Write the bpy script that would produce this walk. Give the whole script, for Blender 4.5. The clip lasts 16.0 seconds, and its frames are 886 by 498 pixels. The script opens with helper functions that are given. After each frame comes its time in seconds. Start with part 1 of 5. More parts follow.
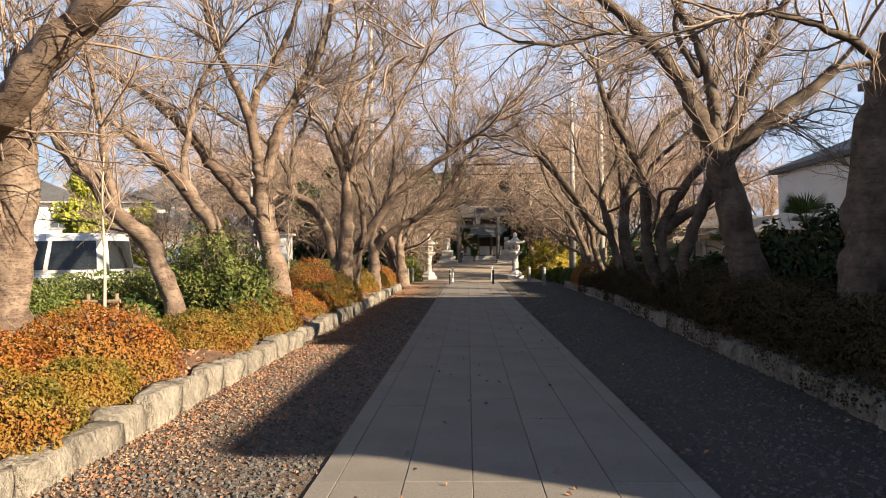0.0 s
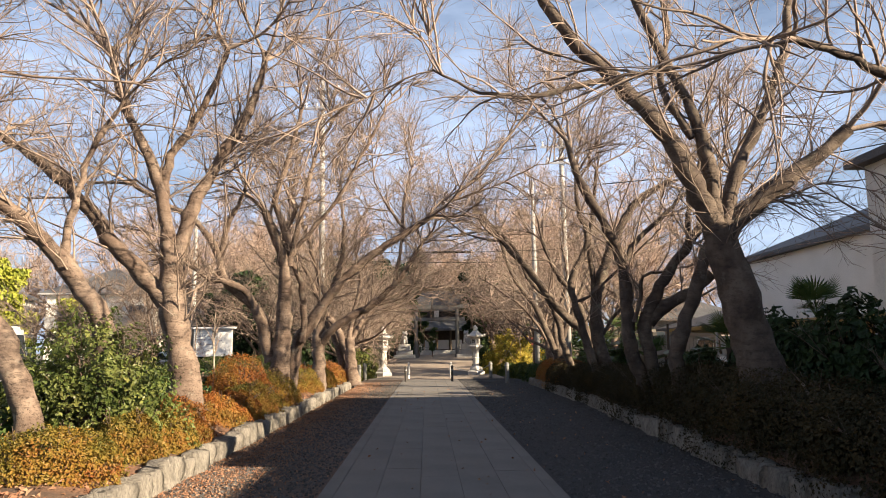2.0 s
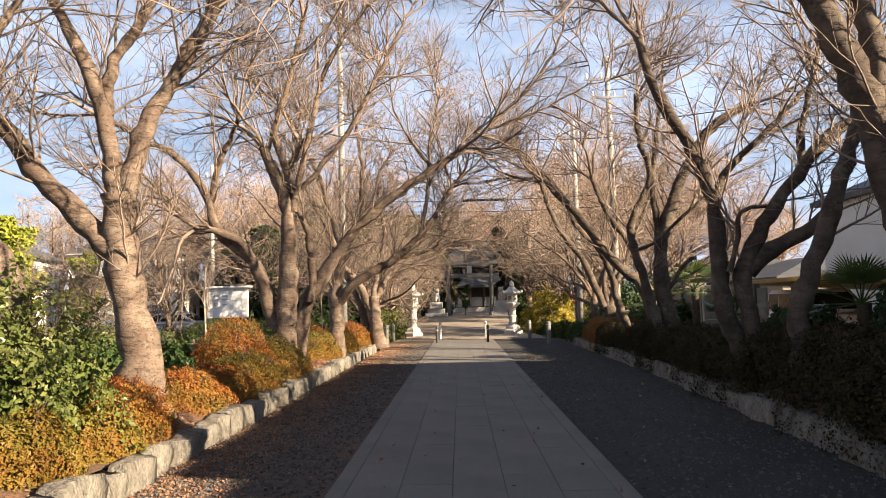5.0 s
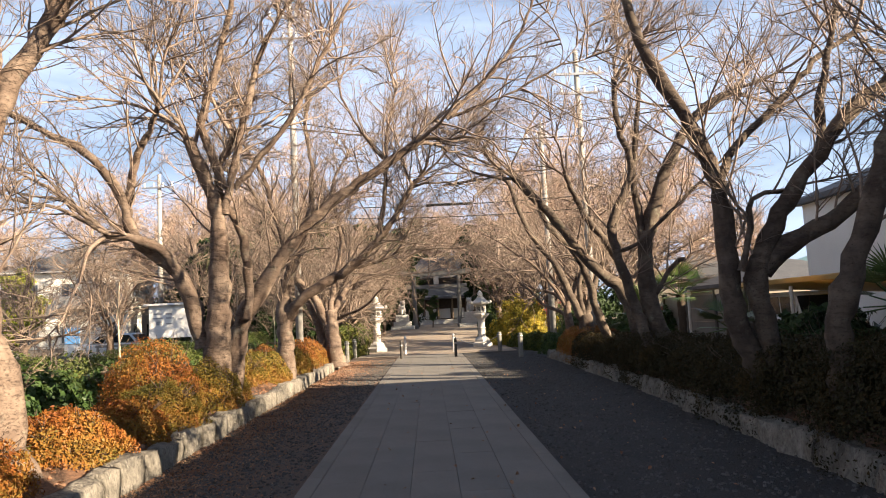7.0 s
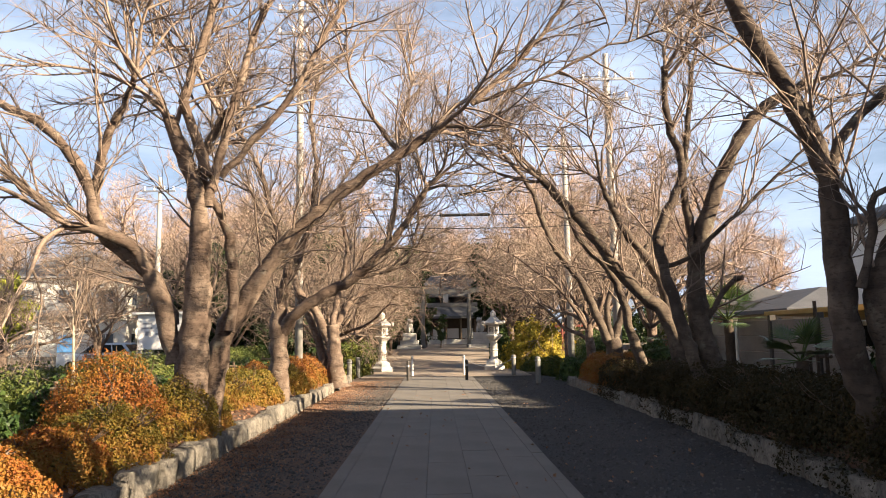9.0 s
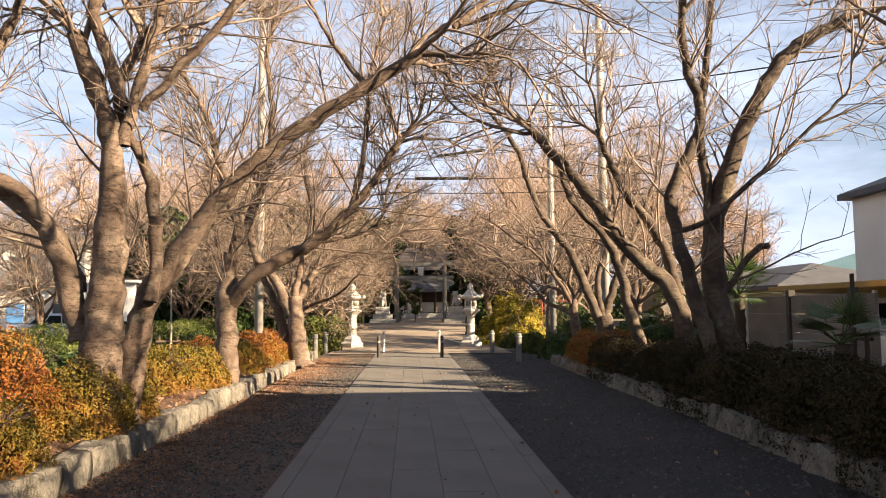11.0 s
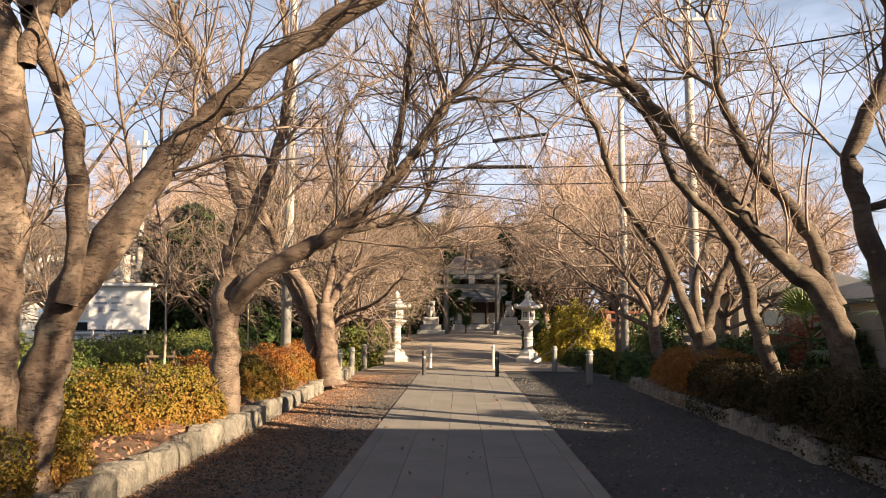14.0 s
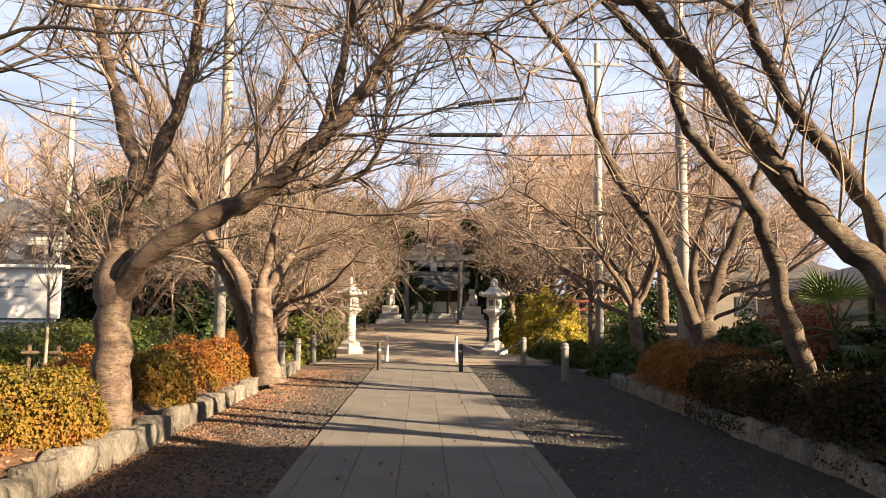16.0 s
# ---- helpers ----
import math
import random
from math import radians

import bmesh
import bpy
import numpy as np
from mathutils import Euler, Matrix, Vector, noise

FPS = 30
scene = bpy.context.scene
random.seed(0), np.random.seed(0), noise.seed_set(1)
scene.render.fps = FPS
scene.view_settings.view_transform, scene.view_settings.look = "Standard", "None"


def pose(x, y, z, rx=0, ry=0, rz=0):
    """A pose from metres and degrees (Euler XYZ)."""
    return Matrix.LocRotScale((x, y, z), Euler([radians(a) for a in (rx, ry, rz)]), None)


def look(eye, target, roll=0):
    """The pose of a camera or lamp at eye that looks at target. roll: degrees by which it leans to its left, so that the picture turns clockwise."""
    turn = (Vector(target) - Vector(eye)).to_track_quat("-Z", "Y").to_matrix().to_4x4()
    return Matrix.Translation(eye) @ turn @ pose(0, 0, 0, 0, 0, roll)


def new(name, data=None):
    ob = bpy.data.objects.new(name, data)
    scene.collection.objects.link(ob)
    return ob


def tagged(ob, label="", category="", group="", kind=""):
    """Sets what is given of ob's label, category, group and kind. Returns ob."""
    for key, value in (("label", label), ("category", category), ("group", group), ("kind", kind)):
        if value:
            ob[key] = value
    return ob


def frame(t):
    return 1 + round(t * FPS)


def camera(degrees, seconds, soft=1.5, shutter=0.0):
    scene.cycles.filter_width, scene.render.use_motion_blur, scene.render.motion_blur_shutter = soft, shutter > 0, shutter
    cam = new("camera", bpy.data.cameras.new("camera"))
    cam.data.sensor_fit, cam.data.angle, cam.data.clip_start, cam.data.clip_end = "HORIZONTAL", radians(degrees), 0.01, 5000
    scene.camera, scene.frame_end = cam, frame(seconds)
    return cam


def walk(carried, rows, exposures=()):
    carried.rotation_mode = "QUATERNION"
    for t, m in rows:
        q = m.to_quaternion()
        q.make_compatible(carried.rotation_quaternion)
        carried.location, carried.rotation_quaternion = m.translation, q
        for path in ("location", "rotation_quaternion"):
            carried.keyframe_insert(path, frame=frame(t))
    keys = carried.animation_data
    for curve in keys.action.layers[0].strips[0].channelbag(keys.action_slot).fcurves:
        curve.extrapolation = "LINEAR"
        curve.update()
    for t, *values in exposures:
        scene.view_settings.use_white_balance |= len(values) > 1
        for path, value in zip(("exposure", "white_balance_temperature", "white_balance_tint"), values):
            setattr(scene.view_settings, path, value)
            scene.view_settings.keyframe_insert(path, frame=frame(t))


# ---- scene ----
# ---------------------------------------------------------------- camera
cam = camera(63.1, 16.0, soft=1.0)
PATH = [
    (0, (-0.241, -1.06, 1.528), (-0.309, 0.939, 1.54), -0.7),
    (0.5, (-0.218, -0.48, 1.523), (-0.288, 1.516, 1.626), -1.6),
    (1, (-0.126, 0.097, 1.528), (-0.149, 2.09, 1.69), -2.1),
    (1.5, (-0.124, 0.634, 1.564), (-0.122, 2.618, 1.813), -1.1),
    (2, (-0.137, 1.193, 1.534), (-0.089, 3.174, 1.803), -0.9),
    (2.5, (-0.238, 1.695, 1.552), (-0.23, 3.678, 1.808), -1.0),
    (3, (-0.317, 2.221, 1.555), (-0.343, 4.206, 1.798), -0.5),
    (3.5, (-0.31, 2.75, 1.55), (-0.372, 4.738, 1.761), -1.2),
    (3.7, (-0.306, 2.974, 1.576), (-0.371, 4.963, 1.769), -1.1),
    (5.8, (-0.026, 4.907, 1.585), (0.001, 6.901, 1.735), -2.9),
    (6, (-0.024, 5.104, 1.591), (0.031, 7.096, 1.767), -3.2),
    (6.5, (-0.027, 5.593, 1.604), (0.024, 7.582, 1.807), -3.4),
    (7, (0.018, 6.091, 1.593), (0.066, 8.082, 1.776), -2.9),
    (7.5, (-0.014, 6.559, 1.562), (0.042, 8.549, 1.752), -2.5),
    (8, (-0.019, 7.066, 1.567), (0.012, 9.054, 1.778), -2.0),
    (8.2, (-0.05, 7.257, 1.569), (-0.046, 9.243, 1.808), -1.6),
    (10.3, (-0.129, 9.276, 1.599), (-0.046, 11.261, 1.837), 0.2),
    (10.5, (-0.125, 9.454, 1.613), (-0.036, 11.44, 1.837), 0.1),
    (11, (-0.053, 10.004, 1.573), (0.038, 11.995, 1.74), -0.4),
    (11.5, (-0.063, 10.518, 1.6), (-0.023, 12.513, 1.743), -0.9),
    (12, (-0.066, 11.076, 1.604), (0.027, 13.069, 1.745), -0.5),
    (12.5, (-0.086, 11.556, 1.626), (-0.033, 13.541, 1.867), -0.3),
    (13, (-0.049, 12.115, 1.614), (-0.026, 14.096, 1.882), -0.1),
    (13.5, (-0.062, 12.618, 1.601), (-0.1, 14.6, 1.869), 0.1),
    (14, (-0.071, 13.204, 1.587), (-0.119, 15.194, 1.783), 0.3),
    (14.5, (-0.12, 13.773, 1.568), (-0.166, 15.768, 1.692), 0.8),
    (15, (-0.071, 14.33, 1.562), (-0.08, 16.328, 1.635), 0.2),
    (15.5, (-0.054, 14.864, 1.582), (-0.055, 16.86, 1.711), 0.6),
    (16, (-0.025, 15.442, 1.57), (0.032, 17.434, 1.737), 0.5),
]
walk(cam, [(t, look(eye, target, roll)) for t, eye, target, roll in PATH],
     exposures=((0.0, 1.83, 6400, 11), (1.5, 1.86, 6150, 11), (3.5, 1.88, 6450, 11), (7.0, 2.06, 6250, 11), (10.5, 2.08, 6700, 12), (12.0, 2.12, 6950, 13), (13.5, 1.96, 6850, 13), (14.5, 2.00, 6850, 13), (16.0, 2.03, 7000, 13)))

# ---------------------------------------------------------------- world, sun
SUN_AZ, SUN_EL = radians(118.0), radians(21.5)   # clockwise from +y; the sun stands to the right and behind
TO_SUN = Vector((math.sin(SUN_AZ) * math.cos(SUN_EL), math.cos(SUN_AZ) * math.cos(SUN_EL), math.sin(SUN_EL)))
world = bpy.data.worlds.new("sky")
scene.world = world
world.use_nodes = True
wn, wl = world.node_tree.nodes, world.node_tree.links
sky = wn.new("ShaderNodeTexSky")
sky.sky_type, sky.sun_disc = "NISHITA", False
sky.sun_elevation, sky.sun_rotation = SUN_EL, SUN_AZ
sky.air_density, sky.dust_density, sky.ozone_density = 1.0, 0.6, 1.5
# thin high clouds, thicker low down
geo = wn.new("ShaderNodeTexCoord")
mapn = wn.new("ShaderNodeMapping")
mapn.inputs["Scale"].default_value = (1.0, 1.0, 3.5)
cl = wn.new("ShaderNodeTexNoise")
cl.inputs["Scale"].default_value, cl.inputs["Detail"].default_value, cl.inputs["Roughness"].default_value = 2.2, 7.0, 0.6
ramp = wn.new("ShaderNodeValToRGB")
ramp.color_ramp.elements[0].position, ramp.color_ramp.elements[1].position = 0.24, 0.56
cmix = wn.new("ShaderNodeMixRGB")
cmix.inputs[2].default_value = (6.5, 7.7, 9.9, 1)
wl.new(geo.outputs["Generated"], mapn.inputs["Vector"])
wl.new(mapn.outputs["Vector"], cl.inputs["Vector"])
wl.new(cl.outputs["Fac"], ramp.inputs["Fac"])
sep = wn.new("ShaderNodeSeparateXYZ")
low = wn.new("ShaderNodeMapRange")
low.inputs["From Min"].default_value, low.inputs["From Max"].default_value = 0.28, 0.75
low.inputs["To Min"].default_value, low.inputs["To Max"].default_value = 1.0, 0.1
mul = wn.new("ShaderNodeMath")
mul.operation = "MULTIPLY"
wl.new(geo.outputs["Generated"], sep.inputs["Vector"])
wl.new(sep.outputs["Z"], low.inputs["Value"])
wl.new(ramp.outputs["Color"], mul.inputs[0])
wl.new(low.outputs["Result"], mul.inputs[1])
wl.new(mul.outputs["Value"], cmix.inputs["Fac"])
wl.new(sky.outputs["Color"], cmix.inputs[1])
bg = wn["Background"]
bg.inputs["Strength"].default_value = 0.031
wl.new(cmix.outputs["Color"], bg.inputs["Color"])
sun = new("sun", bpy.data.lights.new("sun", "SUN"))
sun.data.energy, sun.data.angle, sun.data.color = 5.0, radians(0.53), (1.0, 0.81, 0.56)
sun.matrix_world = look(TO_SUN * 60, (0, 0, 0))

# ---------------------------------------------------------------- materials


def material(name, base, rough=0.85, second=None, scale=6.0, third=None, fine=60.0, bump=0.3, depth=0.01, island=0.0, metal=0.0, stretch=(1, 1, 1), per_object=0.0):
    """A procedural surface: two colours in large patches, a third in fine grain, relief from both."""
    m = bpy.data.materials.new(name)
    m.use_nodes = True
    n, l = m.node_tree.nodes, m.node_tree.links
    b = n["Principled BSDF"]
    b.inputs["Metallic"].default_value = metal
    co = n.new("ShaderNodeTexCoord")
    mp = n.new("ShaderNodeMapping")
    mp.inputs["Scale"].default_value = stretch
    l.new(co.outputs["Object"], mp.inputs["Vector"])
    big = n.new("ShaderNodeTexNoise")
    big.inputs["Scale"].default_value, big.inputs["Detail"].default_value = scale, 5.0
    small = n.new("ShaderNodeTexNoise")
    small.inputs["Scale"].default_value, small.inputs["Detail"].default_value, small.inputs["Roughness"].default_value = fine, 4.0, 0.65
    l.new(mp.outputs["Vector"], big.inputs["Vector"])
    l.new(mp.outputs["Vector"], small.inputs["Vector"])
    r1 = n.new("ShaderNodeValToRGB")
    r1.color_ramp.elements[0].position, r1.color_ramp.elements[1].position = 0.35, 0.68
    r1.color_ramp.elements[0].color = (*base, 1)
    r1.color_ramp.elements[1].color = (*(second or [c * 0.75 for c in base]), 1)
    l.new(big.outputs["Fac"], r1.inputs["Fac"])
    r2 = n.new("ShaderNodeValToRGB")
    r2.color_ramp.elements[0].position, r2.color_ramp.elements[1].position = 0.45, 0.75
    r2.color_ramp.elements[0].color, r2.color_ramp.elements[1].color = (0, 0, 0, 1), (1, 1, 1, 1)
    l.new(small.outputs["Fac"], r2.inputs["Fac"])
    mx = n.new("ShaderNodeMixRGB")
    mx.inputs[2].default_value = (*(third or [c * 0.55 for c in base]), 1)
    l.new(r2.outputs["Color"], mx.inputs["Fac"])
    l.new(r1.outputs["Color"], mx.inputs[1])
    out = mx
    if island or per_object:
        hsv = n.new("ShaderNodeHueSaturation")
        rng_out = n.new("ShaderNodeNewGeometry").outputs["Random Per Island"] if island else n.new("ShaderNodeObjectInfo").outputs["Random"]
        mr = n.new("ShaderNodeMapRange")
        amt = island or per_object
        mr.inputs["To Min"].default_value, mr.inputs["To Max"].default_value = 1 - amt, 1 + amt
        l.new(rng_out, mr.inputs["Value"])
        l.new(mr.outputs["Result"], hsv.inputs["Value"])
        l.new(mx.outputs["Color"], hsv.inputs["Color"])
        out = hsv
    l.new(out.outputs["Color"], b.inputs["Base Color"])
    rr = n.new("ShaderNodeMapRange")
    rr.inputs["To Min"].default_value, rr.inputs["To Max"].default_value = max(0.02, rough - 0.12), min(1.0, rough + 0.1)
    l.new(small.outputs["Fac"], rr.inputs["Value"])
    l.new(rr.outputs["Result"], b.inputs["Roughness"])
    if bump:
        add = n.new("ShaderNodeMath")
        l.new(big.outputs["Fac"], add.inputs[0])
        l.new(small.outputs["Fac"], add.inputs[1])
        bp = n.new("ShaderNodeBump")
        bp.inputs["Strength"].default_value, bp.inputs["Distance"].default_value = bump, depth
        l.new(add.outputs["Value"], bp.inputs["Height"])
        l.new(bp.outputs["Normal"], b.inputs["Normal"])
    b.inputs["Specular IOR Level"].default_value = 0.3
    return m


def leaf_material(name, colours, rough=0.5, translucent=0.25):
    """Leaves: each leaf takes its own colour between those given; light passes through a little."""
    m = bpy.data.materials.new(name)
    m.use_nodes = True
    n, l = m.node_tree.nodes, m.node_tree.links
    b = n["Principled BSDF"]
    g = n.new("ShaderNodeNewGeometry")
    r = n.new("ShaderNodeValToRGB")
    while len(r.color_ramp.elements) < len(colours):
        r.color_ramp.elements.new(0.5)
    for i, c in enumerate(colours):
        r.color_ramp.elements[i].position = i / (len(colours) - 1)
        r.color_ramp.elements[i].color = (*c, 1)
    co = n.new("ShaderNodeTexCoord")
    nz = n.new("ShaderNodeTexNoise")
    nz.inputs["Scale"].default_value, nz.inputs["Detail"].default_value = 2.2, 3.0
    l.new(co.outputs["Object"], nz.inputs["Vector"])
    ad = n.new("ShaderNodeMath")
    ad.operation = "MULTIPLY_ADD"
    ad.inputs[1].default_value = 0.34
    sc = n.new("ShaderNodeMath")
    sc.operation = "MULTIPLY_ADD"
    sc.inputs[1].default_value, sc.inputs[2].default_value = 1.9, -0.62
    l.new(nz.outputs["Fac"], sc.inputs[0])
    l.new(g.outputs["Random Per Island"], ad.inputs[0])
    l.new(sc.outputs["Value"], ad.inputs[2])
    l.new(ad.outputs["Value"], r.inputs["Fac"])
    l.new(r.outputs["Color"], b.inputs["Base Color"])
    b.inputs["Roughness"].default_value = rough
    b.inputs["Specular IOR Level"].default_value = 0.22
    if translucent:
        t = n.new("ShaderNodeBsdfTranslucent")
        l.new(r.outputs["Color"], t.inputs["Color"])
        ms = n.new("ShaderNodeMixShader")
        ms.inputs["Fac"].default_value = translucent
        l.new(b.outputs["BSDF"], ms.inputs[1])
        l.new(t.outputs["BSDF"], ms.inputs[2])
        l.new(ms.outputs["Shader"], n["Material Output"].inputs["Surface"])
    return m




def bark_material(name, base, pale, dark, moss):
    """Cherry bark: blotches, dark cross bands, fine cracks and pale lichen."""
    m = bpy.data.materials.new(name)
    m.use_nodes = True
    n, l = m.node_tree.nodes, m.node_tree.links
    b = n["Principled BSDF"]
    co = n.new("ShaderNodeTexCoord")

    def field(scale, stretch, detail, lo, hi, rough=0.6):
        mp = n.new("ShaderNodeMapping")
        mp.inputs["Scale"].default_value = stretch
        l.new(co.outputs["Object"], mp.inputs["Vector"])
        t = n.new("ShaderNodeTexNoise")
        t.inputs["Scale"].default_value, t.inputs["Detail"].default_value, t.inputs["Roughness"].default_value = scale, detail, rough
        l.new(mp.outputs["Vector"], t.inputs["Vector"])
        r = n.new("ShaderNodeMapRange")
        r.inputs["From Min"].default_value, r.inputs["From Max"].default_value = lo, hi
        l.new(t.outputs["Fac"], r.inputs["Value"])
        return r.outputs["Result"]

    def mixed(fac, a, colour):
        x = n.new("ShaderNodeMixRGB")
        l.new(fac, x.inputs["Fac"])
        if isinstance(a, tuple):
            x.inputs[1].default_value = (*a, 1)
        else:
            l.new(a, x.inputs[1])
        x.inputs[2].default_value = (*colour, 1)
        return x.outputs["Color"]

    blotch = field(3.4, (1, 1, 0.8), 5.0, 0.42, 0.66)
    bands = field(4.0, (1.3, 1.3, 4.5), 6.0, 0.50, 0.84)
    cracks = field(26.0, (1, 1, 1.8), 6.0, 0.54, 0.86, 0.65)
    lichen = field(5.0, (1, 1, 1), 6.0, 0.60, 0.82, 0.6)
    c = mixed(blotch, base, pale)
    c = mixed(bands, c, dark)
    c = mixed(lichen, c, moss)
    c = mixed(cracks, c, tuple(0.6 * v for v in dark))
    l.new(c, b.inputs["Base Color"])
    b.inputs["Roughness"].default_value = 0.88
    b.inputs["Specular IOR Level"].default_value = 0.25
    a1 = n.new("ShaderNodeMath")
    a1.operation = "ADD"
    l.new(bands, a1.inputs[0])
    l.new(cracks, a1.inputs[1])
    bp = n.new("ShaderNodeBump")
    bp.invert = True
    bp.inputs["Strength"].default_value, bp.inputs["Distance"].default_value = 0.85, 0.018
    l.new(a1.outputs["Value"], bp.inputs["Height"])
    l.new(bp.outputs["Normal"], b.inputs["Normal"])
    return m


M_BARK = bark_material("cherry bark", (0.115, 0.08, 0.06), (0.225, 0.168, 0.128), (0.045, 0.031, 0.025), (0.27, 0.245, 0.195))
# Darker copy of the cherry bark; shade on the right-hand trunks is in its colour.
M_BARK_SHADED = bark_material("cherry bark darkened for the shaded side", (0.072, 0.053, 0.042), (0.15, 0.116, 0.087), (0.04, 0.029, 0.024), (0.23, 0.22, 0.16))
M_TWIG = material("twig bark", (0.195, 0.143, 0.11), 0.8, (0.285, 0.22, 0.172), 5.0, (0.10, 0.07, 0.055), 40.0, 0.2, 0.004, island=0.3)
M_WOOD_FAR = material("pinkish winter twigs", (0.31, 0.215, 0.165), 0.85, (0.39, 0.30, 0.235), 0.6, (0.20, 0.135, 0.10), 8.0, 0.0, island=0.25)
M_AZ_ORANGE = leaf_material("rusty azalea leaves", [(0.11, 0.033, 0.014), (0.23, 0.075, 0.018), (0.285, 0.12, 0.025), (0.24, 0.135, 0.028), (0.14, 0.115, 0.026)])
M_AZ_YELLOW = leaf_material("yellow-green azalea leaves", [(0.05, 0.056, 0.013), (0.12, 0.104, 0.019), (0.195, 0.137, 0.024), (0.23, 0.127, 0.025), (0.20, 0.075, 0.02)])
M_AZ_GREEN = leaf_material("green azalea leaves", [(0.03, 0.05, 0.015), (0.07, 0.095, 0.022), (0.13, 0.14, 0.03), (0.17, 0.13, 0.03)])
M_EVER = leaf_material("evergreen leaves", [(0.02, 0.042, 0.014), (0.045, 0.08, 0.022), (0.08, 0.115, 0.032), (0.13, 0.155, 0.045)], 0.4, 0.15)
# Azalea leaves with the shade of the right bed put into their colour.
M_HEDGE_SHADED = leaf_material("brown-green hedge leaves darkened for shade", [(0.014, 0.015, 0.006), (0.028, 0.025, 0.009), (0.048, 0.034, 0.011), (0.07, 0.045, 0.014)], 0.7, 0.12)
M_CAMELLIA = leaf_material("glossy shrub leaves", [(0.03, 0.05, 0.015), (0.08, 0.105, 0.025), (0.14, 0.16, 0.045), (0.21, 0.21, 0.06)], 0.35, 0.2)
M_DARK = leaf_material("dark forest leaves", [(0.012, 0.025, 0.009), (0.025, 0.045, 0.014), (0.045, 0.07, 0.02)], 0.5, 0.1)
M_GOLD = leaf_material("golden shrub leaves", [(0.08, 0.088, 0.018), (0.24, 0.21, 0.03), (0.44, 0.34, 0.045), (0.52, 0.37, 0.055)])
M_LIME = leaf_material("lime conifer leaves", [(0.12, 0.15, 0.02), (0.27, 0.29, 0.04), (0.36, 0.34, 0.05)])
M_APPROACH = material("trodden brown gravel with leaf crumbs", (0.29, 0.245, 0.20), 0.95, (0.33, 0.255, 0.19), 0.9, (0.18, 0.15, 0.125), 45.0, 0.8, 0.02)
M_LITTER = leaf_material("fallen leaves", [(0.15, 0.072, 0.042), (0.25, 0.125, 0.072), (0.31, 0.185, 0.115), (0.24, 0.165, 0.115)], 0.75, 0.0)
M_SLAB = material("worn granite paving", (0.192, 0.176, 0.156), 0.85, (0.148, 0.136, 0.12), 1.3, (0.108, 0.10, 0.09), 90.0, 0.4, 0.005, per_object=0.04)
M_GROUT = material("joint sand", (0.10, 0.09, 0.078), 0.95, None, 8.0)
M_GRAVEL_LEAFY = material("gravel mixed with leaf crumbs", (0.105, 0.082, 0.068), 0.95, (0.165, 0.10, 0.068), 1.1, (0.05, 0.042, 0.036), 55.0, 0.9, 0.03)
# Right strip's gravel: base colour lowered to deepen the shade lying on it.
M_GRAVEL_SHADED = material("gravel darkened for the shaded side", (0.047, 0.046, 0.046), 0.95, (0.064, 0.059, 0.056), 1.2, (0.025, 0.024, 0.024), 55.0, 0.9, 0.03)
M_PEBBLE = material("gravel stones", (0.072, 0.070, 0.068), 0.9, (0.105, 0.096, 0.088), 9.0, (0.05, 0.047, 0.045), 80.0, 0.2, 0.004, island=0.4)
M_SOIL = material("leaf-strewn soil", (0.10, 0.065, 0.045), 0.95, (0.20, 0.105, 0.06), 2.5, (0.055, 0.036, 0.025), 35.0, 0.8, 0.03)
M_KERB = material("rough kerb stone", (0.31, 0.28, 0.235), 0.9, (0.19, 0.17, 0.14), 5.0, (0.10, 0.088, 0.075), 22.0, 1.0, 0.05, per_object=0.15)
M_GROUND = material("bare ground", (0.19, 0.165, 0.135), 0.95, (0.145, 0.12, 0.095), 0.5, (0.09, 0.08, 0.065), 14.0, 0.5, 0.03)
M_ASPHALT = material("asphalt", (0.06, 0.06, 0.06), 0.9, (0.075, 0.073, 0.07), 0.6, (0.04, 0.04, 0.04), 60.0, 0.4, 0.01)
M_GRANITE = material("weathered white granite", (0.58, 0.555, 0.51), 0.8, (0.45, 0.43, 0.39), 2.5, (0.33, 0.31, 0.28), 70.0, 0.3, 0.006)
# Dark colour for the shade inside the lantern windows.
M_LANTERN_DARK = material("painted shade of a lantern window", (0.05, 0.047, 0.043), 0.9, None, 9.0)
M_CONCRETE = material("concrete", (0.36, 0.345, 0.32), 0.85, (0.29, 0.275, 0.255), 1.5, (0.27, 0.26, 0.24), 50.0, 0.3, 0.005)
M_PANEL = material("weathered concrete fence panel", (0.25, 0.225, 0.195), 0.9, (0.19, 0.17, 0.15), 2.0, (0.13, 0.12, 0.105), 40.0, 0.4, 0.008, per_object=0.12)
M_WHITE = material("white paint", (0.78, 0.77, 0.74), 0.5, (0.72, 0.70, 0.67), 1.2, (0.62, 0.60, 0.57), 40.0, 0.05, 0.002)
M_CARWHITE = material("white car paint", (0.80, 0.80, 0.80), 0.25, (0.78, 0.78, 0.78), 1.0, (0.74, 0.74, 0.74), 20.0, 0.0)
M_SILVER = material("silver car paint", (0.42, 0.43, 0.45), 0.3, (0.38, 0.39, 0.41), 1.0, None, 20.0, 0.0)
M_GLASS = material("dark car glass", (0.02, 0.025, 0.03), 0.12, (0.03, 0.035, 0.04), 1.0, None, 20.0, 0.0)
M_RUBBER = material("tyre rubber", (0.025, 0.025, 0.025), 0.8, None, 6.0)
M_STEEL = material("galvanised steel", (0.48, 0.48, 0.48), 0.45, (0.38, 0.38, 0.38), 6.0, None, 50.0, 0.1, 0.002, metal=0.8)
